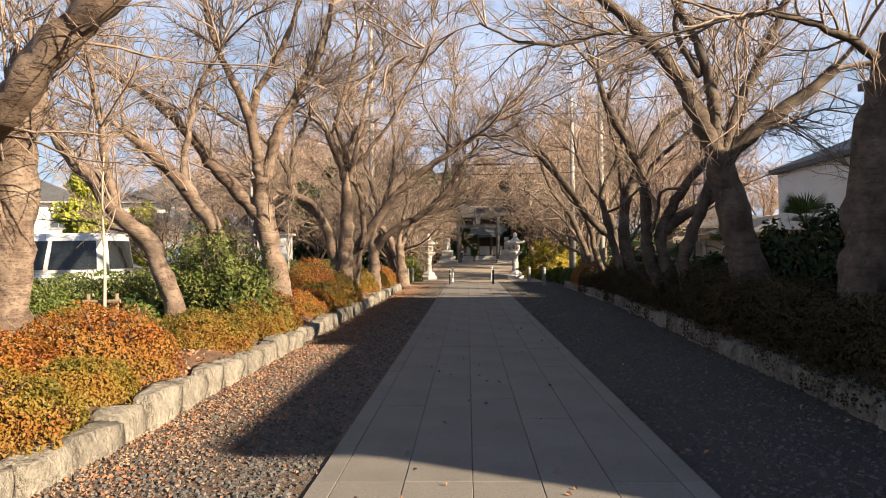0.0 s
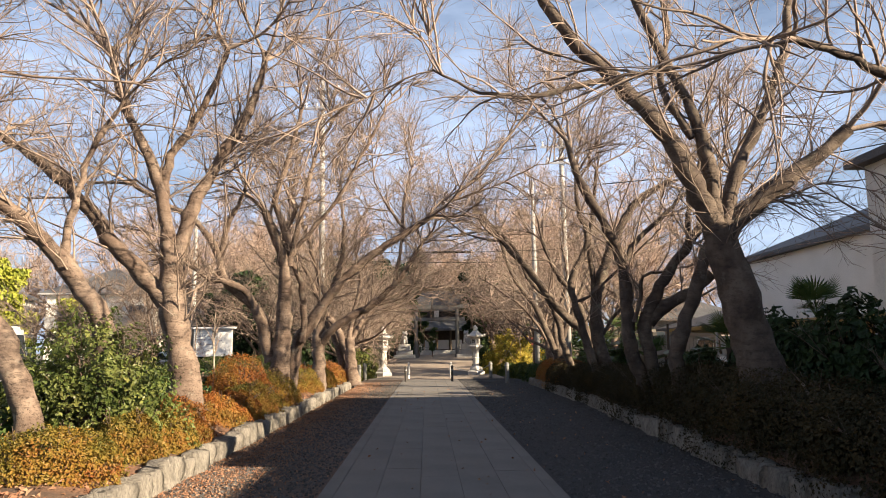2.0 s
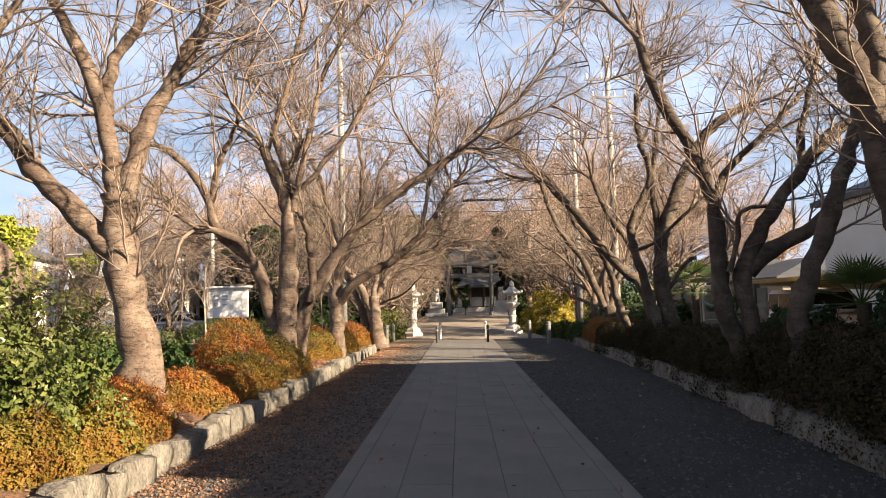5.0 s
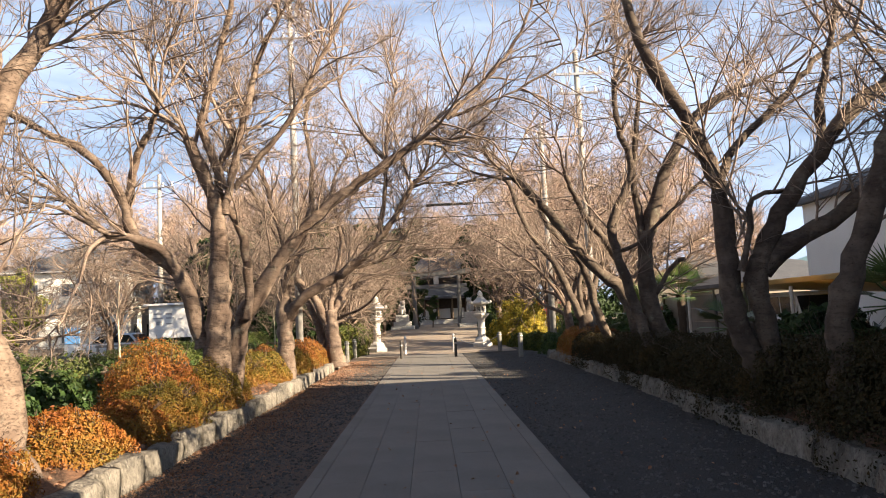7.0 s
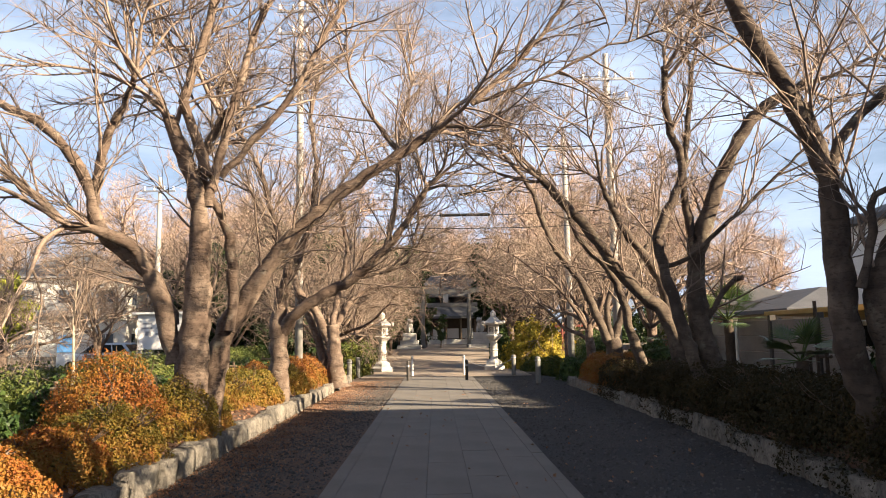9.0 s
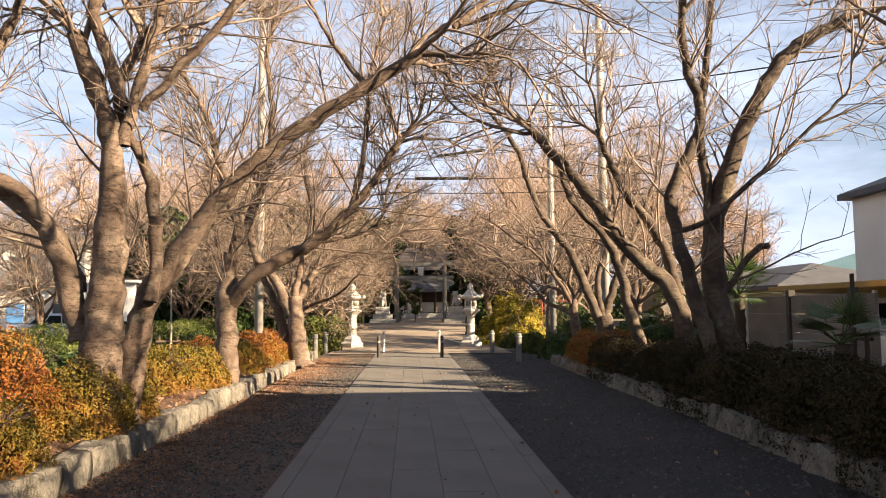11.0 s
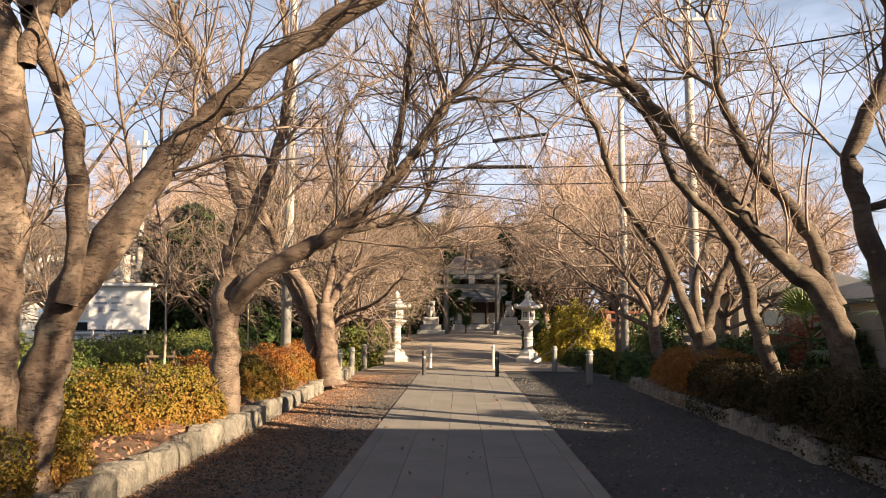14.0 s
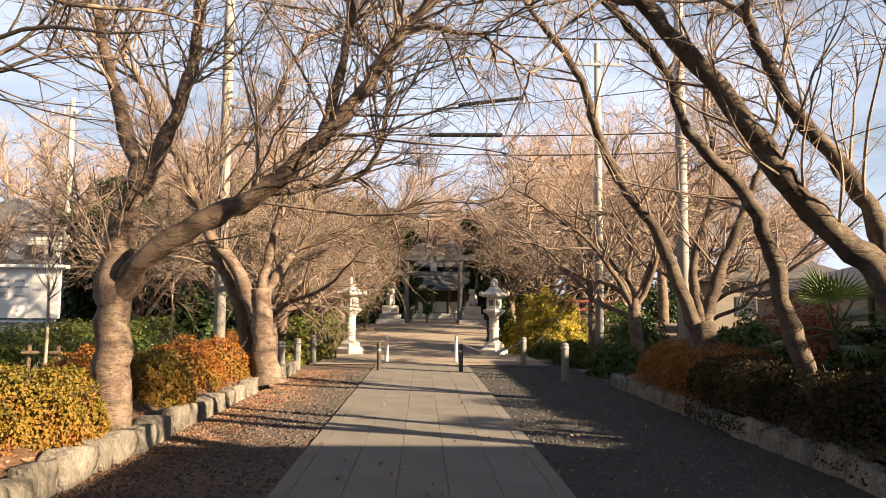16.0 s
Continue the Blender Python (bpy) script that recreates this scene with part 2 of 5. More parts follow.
M_DARKSTEEL = material("dark painted steel", (0.045, 0.042, 0.04), 0.55, (0.07, 0.06, 0.05), 5.0, None, 50.0, 0.1, 0.002)
M_CABLE = material("black cable", (0.018, 0.018, 0.018), 0.6, None, 5.0)
M_ROOF = material("grey roof tile", (0.11, 0.11, 0.115), 0.7, (0.08, 0.08, 0.085), 1.5, None, 20.0, 0.3, 0.01)
M_TEAL = material("teal metal roof", (0.14, 0.24, 0.27), 0.5, (0.11, 0.19, 0.22), 1.0, None, 20.0, 0.1, 0.01)
M_PLASTER = material("pale plaster", (0.70, 0.68, 0.63), 0.85, (0.62, 0.60, 0.55), 0.8, (0.54, 0.52, 0.475), 25.0, 0.2, 0.006)
M_WALLGREY = material("grey siding", (0.36, 0.355, 0.35), 0.8, (0.31, 0.305, 0.30), 0.9, None, 25.0, 0.2, 0.006)
M_AWNING = leaf_material("ochre translucent sheet", [(0.40, 0.27, 0.09), (0.46, 0.32, 0.12), (0.50, 0.36, 0.15)], 0.5, 0.4)
# Gate and bollard stone, darkened in place of the tree shade on them.
M_TORII = material("grey stone darkened for shade", (0.21, 0.205, 0.19), 0.9, (0.15, 0.145, 0.13), 2.0, (0.10, 0.098, 0.09), 40.0, 0.4, 0.01)
M_BEIGE = material("dull beige wall", (0.33, 0.29, 0.235), 0.85, (0.28, 0.245, 0.20), 0.8, (0.22, 0.19, 0.155), 25.0, 0.2, 0.006)
M_RUSSET = leaf_material("russet shrub leaves", [(0.10, 0.03, 0.018), (0.21, 0.06, 0.03), (0.27, 0.10, 0.05), (0.20, 0.12, 0.05)])
M_RED = material("red paint", (0.36, 0.035, 0.03), 0.55, (0.27, 0.03, 0.025), 2.0, None, 30.0, 0.1, 0.004)
M_VERMILION = material("faded vermilion timber", (0.20, 0.045, 0.03), 0.7, (0.15, 0.04, 0.03), 2.0, None, 30.0, 0.1, 0.004)
M_TIMBER = material("weathered timber", (0.24, 0.175, 0.115), 0.85, (0.17, 0.12, 0.08), 3.0, (0.10, 0.07, 0.05), 40.0, 0.4, 0.006, stretch=(1, 1, 0.25))
M_DARKTIMBER = material("dark old timber", (0.06, 0.042, 0.03), 0.8, (0.09, 0.065, 0.045), 3.0, None, 40.0, 0.3, 0.006)
M_STAKE = material("pale stake wood", (0.44, 0.37, 0.28), 0.8, (0.34, 0.28, 0.21), 4.0, None, 50.0, 0.2, 0.004, stretch=(1, 1, 0.3))
M_BLUE = material("blue sheet", (0.10, 0.27, 0.55), 0.5, (0.09, 0.23, 0.48), 3.0, None, 30.0, 0.1, 0.003)
M_INK = material("faded ink", (0.32, 0.32, 0.34), 0.7, (0.42, 0.42, 0.43), 8.0, None, 60.0, 0.0)
M_WINDOW = material("window glass", (0.06, 0.075, 0.09), 0.1, (0.09, 0.10, 0.115), 0.8, None, 10.0, 0.0)
M_LAMPRED = material("tail lamp red", (0.35, 0.01, 0.01), 0.25, None, 5.0, None, 20.0, 0.0)

# ---------------------------------------------------------------- mesh helpers


def arrays_mesh(name, verts, quads, smooth=True):
    """A mesh from numpy arrays of points and four-cornered faces."""
    me = bpy.data.meshes.new(name)
    me.vertices.add(len(verts))
    me.vertices.foreach_set("co", np.asarray(verts, dtype=np.float32).ravel())
    me.loops.add(quads.size)
    me.loops.foreach_set("vertex_index", quads.astype(np.int32).ravel())
    me.polygons.add(len(quads))
    me.polygons.foreach_set("loop_start", np.arange(0, quads.size, 4, dtype=np.int32))
    me.polygons.foreach_set("use_smooth", np.full(len(quads), smooth))
    me.update(calc_edges=True)
    return me


def mesh_part(name, me, mat, parent=None, label="", at=None):
    if not me.materials:
        me.materials.append(mat)
    ob = new(name, me)
    if parent:
        ob.parent = parent
    if at is not None:
        ob.location = at
    return tagged(ob, label)


def part(name, bm, mat, parent=None, label="", smooth=False):
    """Link a bmesh as one mesh object under a thing or a part."""
    me = bpy.data.meshes.new(name)
    if smooth:
        for f in bm.faces:
            f.smooth = True
    bm.to_mesh(me)
    bm.free()
    return mesh_part(name, me, mat, parent, label)


def thing(name, label, category, at=(0, 0, 0), rz=0, group="", kind=""):
    e = new(name)
    e.matrix_world = pose(*at, 0, 0, rz)
    return tagged(e, label, category, group, kind)


def box(x0, x1, y0, y1, z0, z1, bevel=0.0, bm=None, seg=1):
    bm = bm or bmesh.new()
    r = bmesh.ops.create_cube(bm, size=1, matrix=Matrix.Translation(((x0 + x1) / 2, (y0 + y1) / 2, (z0 + z1) / 2)) @ Matrix.Diagonal((x1 - x0, y1 - y0, z1 - z0, 1)))
    if bevel:
        es = list({e for v in r["verts"] for e in v.link_edges})
        bmesh.ops.bevel(bm, geom=es, offset=bevel, segments=seg, affect="EDGES", profile=0.6)
    return bm


def lathe(profile, k=24, bm=None, turn=0.0):
    """A solid turned round z from (radius, height) pairs."""
    bm = bm or bmesh.new()
    rings = []
    for r, z in profile:
        rings.append([bm.verts.new((r * math.cos(2 * math.pi * (i + turn) / k), r * math.sin(2 * math.pi * (i + turn) / k), z)) for i in range(k)])
    for a, b in zip(rings, rings[1:]):
        for i in range(k):
            bm.faces.new((a[i], a[(i + 1) % k], b[(i + 1) % k], b[i]))
    bm.faces.new(list(reversed(rings[0])))
    bm.faces.new(rings[-1])
    return bm


def rod(points, radius, k=8):
    """A round bar along a few points, as a bmesh."""
    P = np.array(points, float)[None]
    v, q = tubes(P, np.full(P.shape[:2], radius), k)
    bm = bmesh.new()
    vs = [bm.verts.new(p) for p in v]
    for f in q:
        bm.faces.new([vs[i] for i in f])
    m = len(points)
    bm.faces.new(list(reversed(vs[:k])))
    bm.faces.new(vs[(m - 1) * k:])
    return bm


def unit(a):
    return a / np.maximum(np.linalg.norm(a, axis=-1, keepdims=True), 1e-9)


def tubes(P, R, k):
    """Round tubes along N polylines of m points each: P (N, m, 3), R (N, m)."""
    N, m, _ = P.shape
    T = unit(np.gradient(P, axis=1))
    ref = np.where(np.abs(T[:, :1, 2:]) > 0.8, np.array([1.0, 0, 0]), np.array([0, 0, 1.0]))
    A = unit(np.cross(T, np.broadcast_to(ref, T.shape)))
    B = np.cross(T, A)
    ang = 2 * np.pi * np.arange(k) / k
    V = P[:, :, None] + R[:, :, None, None] * (np.cos(ang)[:, None] * A[:, :, None] + np.sin(ang)[:, None] * B[:, :, None])
    i = np.arange(N)[:, None, None] * m * k
    j = np.arange(m - 1)[None, :, None] * k
    s = np.arange(k)[None, None]
    s2 = (s + 1) % k
    Q = np.stack(np.broadcast_arrays(i + j + s, i + j + s2, i + j + k + s2, i + j + k + s), -1)
    return V.reshape(-1, 3), Q.reshape(-1, 4)


def joined(pieces):
    vs, qs, n = [], [], 0
    for v, q in pieces:
        vs.append(v)
        qs.append(q + n)
        n += len(v)
    return np.concatenate(vs), np.concatenate(qs)


def smooth_line(points, step=0.22):
    """A Catmull-Rom curve through the points, evenly sampled."""
    p = np.array(points, float)
    p = np.vstack([2 * p[0] - p[1], p, 2 * p[-1] - p[-2]])
    out = []
    for a, b, c, d in zip(p, p[1:], p[2:], p[3:]):
        n = max(2, int(np.linalg.norm(c - b) / step))
        t = np.linspace(0, 1, n, endpoint=False)[:, None]
        out.append(0.5 * (2 * b + (c - a) * t + (2 * a - 5 * b + 4 * c - d) * t ** 2 + (3 * b - a - 3 * c + d) * t ** 3))
    out.append(p[-2][None])
    return np.vstack(out)


def sprout(rng, P, n, t0, t1, length, m, up=0.25, spread=0.9, wander=0.16):
    """n shoots from each of the lines P (N, m, 3): their lines."""
    N, mm, _ = P.shape
    t = rng.uniform(t0, t1, (N, n)) * (mm - 1)
    i = np.minimum(t.astype(int), mm - 2)
    f = (t - i)[..., None]
    r = np.arange(N)[:, None]
    at = P[r, i] * (1 - f) + P[r, i + 1] * f
    tan = unit(P[r, i + 1] - P[r, i])
    side = unit(np.cross(tan, unit(rng.normal(size=tan.shape))))
    a = rng.uniform(0.5, 1.15, (N, n, 1)) * spread
    d = unit(tan * np.cos(a) + side * np.sin(a) + np.array([0, 0, up])).reshape(-1, 3)
    at = at.reshape(-1, 3)
    L = (rng.uniform(*length, (N, n)) * (1.0 - 0.35 * t / (mm - 1))).reshape(-1, 1)
    out = [at]
    for _ in range(m - 1):
        d = unit(d + rng.normal(size=d.shape) * wander + np.array([0, 0, up * 0.12]))
        out.append(out[-1] + d * L / (m - 1))
    return np.stack(out, 1)


def taper(P, r0, r1):
    return np.broadcast_to(np.linspace(r0, r1, P.shape[1]), P.shape[:2])


def resample(line, m):
    d = np.r_[0, np.cumsum(np.linalg.norm(np.diff(line, axis=0), axis=1))]
    s = np.linspace(0, d[-1], m)
    return np.stack([np.interp(s, d, line[:, c]) for c in range(3)], 1)


def leaf_quads(rng, pos, normal, size, long=1.6):
    """A small four-cornered leaf at each place, turned at random about its normal and folded a little."""
    n = len(pos)
    nor = unit(normal + rng.normal(size=(n, 3)) * 0.55)
    a = unit(np.cross(nor, rng.normal(size=(n, 3))))
    b = np.cross(nor, a)
    s = (size * rng.uniform(0.6, 1.35, n))[:, None]
    V = np.stack([pos - a * s * long / 2, pos + b * s / 2 + nor * s * 0.15, pos + a * s * long / 2 - nor * s * 0.2, pos - b * s / 2 + nor * s * 0.15], 1)
    return V.reshape(-1, 3), np.arange(n * 4).reshape(-1, 4)

# ---------------------------------------------------------------- the large structure


def rise(y):
    """Height of the approach: level to the bollards, then gently up to the gate."""
    t = min(max((y - 40.0) / 20.0, 0.0), 1.0)
    return 0.66 * t * t * (3 - 2 * t)


def kerb_x(side, y):
    """Where the face of the kerb stands at y."""
    if side < 0:
        return -3.08
    t = min(max((y - 3.0) / 17.0, 0.0), 1.0)
    return 3.2 + 0.8 * t


def sheet(name, xs, ys, height, mat, label, category="ground"):
    """A grid of quads with its own height at each corner."""
    xs, ys = np.array(xs, float), np.array(ys, float)
    V = np.array([(x, y, height(x, y)) for y in ys for x in xs])
    n = len(xs)
    j, i = np.meshgrid(np.arange(len(ys) - 1), np.arange(n - 1), indexing="ij")
    a = (j * n + i).ravel()
    Q = np.stack([a, a + 1, a + n + 1, a + n], 1)
    ob = mesh_part(name, arrays_mesh(name, V, Q), mat)
    return tagged(ob, label, category, kind="structure")


far = [-900, -300, -120, -60, -40, -25, -15, -12]
gx = far + list(np.arange(-10, 10.1, 2.0)) + [-f for f in reversed(far)]
gy = [-500, -120, -40, -15] + list(np.arange(-10, 70, 2.0)) + [75, 90, 120, 200, 500, 1500]
sheet("ground", gx, gy, lambda x, y: rise(y) - 0.03, M_GROUND, "bare brown earth and gravel ground reaching the horizon")


def gravel_height(x, y):
    return rise(y) + 0.012 * noise.noise((x * 0.9, y * 0.9, 3.1)) + 0.006 * noise.noise((x * 4, y * 4, 7.7)) - 0.004


for nm, xa, xb, mat in (("gravel_strip_1", -3.3, -1.3, M_GRAVEL_LEAFY), ("gravel_strip_2", 1.3, 4.15, M_GRAVEL_SHADED)):
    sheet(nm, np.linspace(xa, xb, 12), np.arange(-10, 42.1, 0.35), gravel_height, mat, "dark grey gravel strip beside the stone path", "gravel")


def bed_height(side):
    def f(x, y):
        d = abs(x - kerb_x(side, y))
        edge = min(1.0, max(0.0, d / 0.5))
        return 0.13 + 0.20 * edge + 0.05 * noise.noise((x * 0.8, y * 0.8, 1.7)) + 0.015 * noise.noise((x * 5, y * 5, 4.0))
    return f


sheet("planting_bed_1", np.linspace(-8.2, -3.3, 22), np.arange(-10, 33.1, 0.4), bed_height(-1), M_SOIL, "raised planting bed of brown soil strewn with fallen leaves", "soil")
ob = sheet("planting_bed_2", np.linspace(0, 1, 18), np.arange(-10, 30.6, 0.4), lambda u, y: 0, M_SOIL, "raised dark planting bed of soil under the hedge", "soil")
for v in ob.data.vertices:
    y = v.co.y
    x = kerb_x(1, y) + 0.2 + v.co.x * 3.6
    v.co = (x, y, bed_height(1)(x, y))
sheet("car_park", np.linspace(-34, -8.6, 8), np.arange(-10, 56, 6.0), lambda x, y: 0.012 + rise(y), M_ASPHALT, "grey asphalt car park behind the hedge", "asphalt")

# ---------------------------------------------------------------- cherry trees


def limb(tree, r0, r1, *points):
    tree.append((r0, r1, points))


def cherry(name_limbs, seed, mat, twigs=1.0, label="bare cherry tree with rough banded bark beside the path"):
    """A bare tree: thick limbs along the given curves, and shoots, boughs and twigs grown from them."""
    rng = np.random.default_rng(seed)
    base = Vector(name_limbs[0][2][0])
    base.z = 0.22
    pieces, tips, lines, radii = [], [], [], []
    for num, (r0, r1, pts) in enumerate(name_limbs):
        line = smooth_line(pts, 0.14)
        m = len(line)
        line[1:-1] += rng.normal(size=(m - 2, 3)) * 0.012
        t = np.linspace(0, 1, m)
        r = r0 + (r1 - r0) * t ** 0.8
        if pts[0][2] < 0.5:
            d = np.linalg.norm(line - line[0], axis=1)
            r = r * (1 + 0.7 * np.exp(-d / 0.26))
        r = r * (1 + 0.05 * rng.normal(size=m))
        k = 14 if r0 > 0.12 else 9
        v, q = tubes(line[None], r[None], k)
        # knots and flutes
        c = np.repeat(line, k, axis=0)
        bumps = np.array([noise.noise(Vector(p) * 3.0) * 0.26 + noise.noise(Vector(p) * 7) * 0.15 + noise.noise(Vector(p) * 18) * 0.07 for p in v])
        v = c + (v - c) * (1 + bumps[:, None])
        pieces.append((v, q))
        lines.append(line)
        radii.append(r)
    V, Q = joined(pieces)
    tree = thing("cherry_tree", label, "tree", base, group="cherry trees along the path")
    off = np.array(base)
    mesh_part("trunk", arrays_mesh("trunk", V - off, Q), mat, tree)
    # boughs from every limb, then shoots, then twigs
    crown = []
    boughs = []
    for line, r in zip(lines, radii):
        length = np.linalg.norm(np.diff(line, axis=0), axis=1).sum()
        P = resample(line, 14)[None]
        high = line[:, 2].max()
        if high > 2.2:
            lo = max(0.25, (1.7 - line[0, 2]) / max(0.1, line[-1, 2] - line[0, 2]))
            n = int(length * 4.0 * twigs * (1 - min(lo, 0.8)) + 2)
            boughs.append(sprout(rng, P, n, min(lo, 0.85), 1.0, (0.9, 2.8), 9, 0.14, 1.0, 0.11))
            if r[-1] < 0.13 and high > 3.0:
                top = sprout(rng, P, 4 if twigs > 0.8 else 3, 0.95, 1.0, (2.0, 4.0), 13, 0.13, 0.9, 0.13)
                crown.append(tubes(top, taper(top, min(r[-1] * 0.75, 0.04), 0.009), 6))
                boughs.append(sprout(rng, top, 7, 0.15, 1.0, (0.8, 2.2), 9, 0.1, 0.9, 0.11))
    b = np.concatenate(boughs)
    crown.append(tubes(b, taper(b, 0.019, 0.005), 4))
    s1 = sprout(rng, b, 8, 0.12, 1.0, (0.3, 1.1), 5, 0.08, 0.9, 0.1)
    crown.append(tubes(s1, taper(s1, 0.0075, 0.003), 3))
    s2 = sprout(rng, s1, 3, 0.2, 1.0, (0.15, 0.5), 3, 0.06, 0.9, 0.12)
    crown.append(tubes(s2, taper(s2, 0.0036, 0.002), 3))
    V, Q = joined(crown)
    mesh_part("crown", arrays_mesh("crown", V - off, Q), M_TWIG, tree, "fine reddish-brown leafless twigs")
    return tree


L0 = []
limb(L0, 0.24, 0.2, (-5.43, 6.8, -0.37), (-5.35, 6.8, 1.14), (-5.26, 6.8, 2.21), (-5.2, 6.8, 3.15), (-5.04, 6.8, 3.78))
limb(L0, 0.21, 0.15, (-5.37, 6.8, 1.7), (-5.5, 6.3, 2.5), (-4.62, 5.75, 3.06), (-4.05, 5.55, 3.55), (-3.3, 5.4, 4.1), (-2.6, 5.2, 4.7))
L1 = []
limb(L1, 0.17, 0.07, (-4.46, 9.6, 0.1), (-4.71, 9.6, 1.06), (-5.03, 9.6, 1.74), (-5.51, 9.6, 2.21), (-5.9, 9.6, 2.73), (-6.33, 9.6, 3.2), (-6.62, 9.6, 3.89), (-6.75, 9.6, 4.58))
limb(L1, 0.07, 0.03, (-5.51, 9.6, 2.21), (-5.65, 9.47, 3.26), (-5.7, 9.33, 4.07), (-5.75, 9.2, 4.78))
L2 = []
limb(L2, 0.25, 0.2, (-3.83, 12.7, 0.1), (-3.96, 12.7, 1.28), (-4.08, 12.7, 1.91), (-4.16, 12.7, 2.46), (-4.19, 12.7, 3.02))
limb(L2, 0.13, 0.05, (-4.19, 12.7, 2.86), (-4.32, 12.64, 3.82), (-4.45, 12.58, 4.38), (-4.8, 12.52, 5.11), (-5.03, 12.46, 5.76), (-5.18, 12.4, 6.41))
limb(L2, 0.14, 0.05, (-4.11, 12.7, 2.94), (-3.93, 12.84, 3.85), (-3.77, 12.98, 4.3), (-3.4, 13.12, 5.02), (-3.1, 13.26, 5.76), (-2.88, 13.4, 6.72))
limb(L2, 0.09, 0.04, (-4.36, 12.7, 3.92), (-4.29, 12.77, 4.68), (-3.99, 12.85, 5.2), (-3.69, 12.93, 5.91), (-3.46, 13.0, 6.64))
limb(L2, 0.16, 0.06, (-4.26, 12.7, 2.31), (-4.66, 12.6, 2.78), (-5.11, 12.5, 3.33), (-5.56, 12.4, 3.96), (-6.07, 12.3, 4.43), (-6.83, 12.2, 4.99))
L2b = []
limb(L2b, 0.2, 0.09, (-4.32, 11.2, 0.1), (-4.55, 11.16, 1.94), (-4.82, 11.12, 2.35), (-5.15, 11.08, 2.82), (-5.56, 11.04, 3.27), (-6.03, 11.0, 3.65))
limb(L2b, 0.07, 0.03, (-5.1, 11.1, 2.82), (-5.08, 11.27, 3.54), (-4.94, 11.43, 4.44), (-4.57, 11.6, 5.24))
L3 = []
limb(L3, 0.27, 0.09, (-3.66, 18.5, 0.1), (-3.56, 18.5, 1.59), (-3.52, 18.5, 2.28), (-3.5, 18.5, 3.05), (-3.57, 18.5, 3.68), (-3.73, 18.5, 4.16), (-4.02, 18.5, 4.87))
limb(L3, 0.19, 0.065, (-3.55, 18.9, 0.1), (-3.31, 19.0, 1.59), (-3.02, 18.99, 2.12), (-2.54, 18.97, 2.77), (-2.07, 18.96, 3.32), (-1.53, 18.94, 3.77), (-0.93, 18.93, 4.16), (-0.49, 18.91, 4.45), (0.07, 18.9, 4.8))
limb(L3, 0.09, 0.05, (-3.16, 18.8, 1.69), (-3.1, 18.8, 2.21), (-3.18, 18.8, 3.11), (-3.37, 18.8, 3.55), (-3.62, 18.8, 4.11), (-3.54, 18.8, 4.51), (-3.3, 18.8, 5.03))
limb(L3, 0.17, 0.06, (-3.82, 18.6, 1.26), (-4.05, 18.45, 2.11), (-4.31, 18.3, 2.8), (-4.73, 18.15, 3.1), (-5.25, 18.0, 3.19))
limb(L3, 0.13, 0.05, (-3.94, 18.6, 1.79), (-4.18, 18.5, 2.48), (-4.9, 18.4, 3.18), (-5.14, 18.3, 3.95), (-5.66, 18.2, 4.64), (-6.45, 18.1, 5.09), (-7.15, 18.0, 5.53))
limb(L3, 0.09, 0.04, (-5.08, 18.5, 3.59), (-4.89, 18.4, 4.45), (-4.55, 18.3, 5.1), (-4.41, 18.2, 5.46))
limb(L3, 0.08, 0.04, (-3.41, 18.5, 3.51), (-3.21, 18.68, 4.74), (-3.04, 18.85, 5.6), (-2.85, 19.02, 6.5), (-2.45, 19.2, 7.42))
limb(L3, 0.05, 0.025, (0.51, 18.9, 5.14), (0.95, 18.97, 5.57), (1.5, 19.05, 6.12), (1.97, 19.12, 6.76), (2.3, 19.2, 7.55))
limb(L3, 0.035, 0.015, (0.51, 18.9, 5.14), (1.34, 18.83, 5.4), (2.07, 18.77, 5.71), (2.69, 18.7, 6.03))
limb(L3, 0.04, 0.015, (-0.6, 19.0, 4.43), (-1.05, 19.13, 5.01), (-1.41, 19.27, 5.76), (-1.5, 19.4, 6.58))
limb(L3, 0.06, 0.03, (-3.26, 18.6, 3.97), (-2.72, 18.66, 4.61), (-2.21, 18.72, 5.32), (-1.79, 18.78, 6.15), (-1.3, 18.84, 7.1), (-1.08, 18.9, 7.66))
limb(L3, 0.09, 0.045, (-3.4, 18.5, 3.96), (-3.72, 18.45, 4.91), (-3.73, 18.4, 5.24), (-3.44, 18.35, 6.17), (-3.1, 18.3, 7.41))
L4 = []
limb(L4, 0.23, 0.16, (-3.5, 23.6, 0.1), (-3.45, 23.6, 1.21), (-3.47, 23.6, 2.01), (-3.35, 23.6, 2.63))
limb(L4, 0.15, 0.06, (-3.42, 23.6, 1.7), (-2.9, 23.3, 2.2), (-2.3, 23.3, 2.55), (-1.71, 23.3, 2.9), (-0.97, 23.2, 3.6), (-0.5, 23.3, 4.3), (-0.14, 23.4, 4.9))
limb(L4, 0.1, 0.04, (-3.37, 23.6, 2.54), (-3.28, 23.6, 3.18), (-3.46, 23.6, 3.73), (-3.67, 23.6, 4.47), (-3.83, 23.6, 5.04), (-4.14, 23.6, 5.71), (-4.44, 23.6, 6.2))
limb(L4, 0.1, 0.04, (-3.35, 23.6, 2.54), (-3.07, 23.74, 3.38), (-2.81, 23.88, 4.26), (-2.74, 24.02, 5.47), (-2.89, 24.16, 6.53), (-2.76, 24.3, 7.53))
limb(L4, 0.07, 0.03, (-1.12, 23.2, 3.5), (-0.96, 23.4, 4.24), (-0.86, 23.6, 5.24), (-0.81, 23.8, 6.19), (-0.53, 24.0, 7.4))
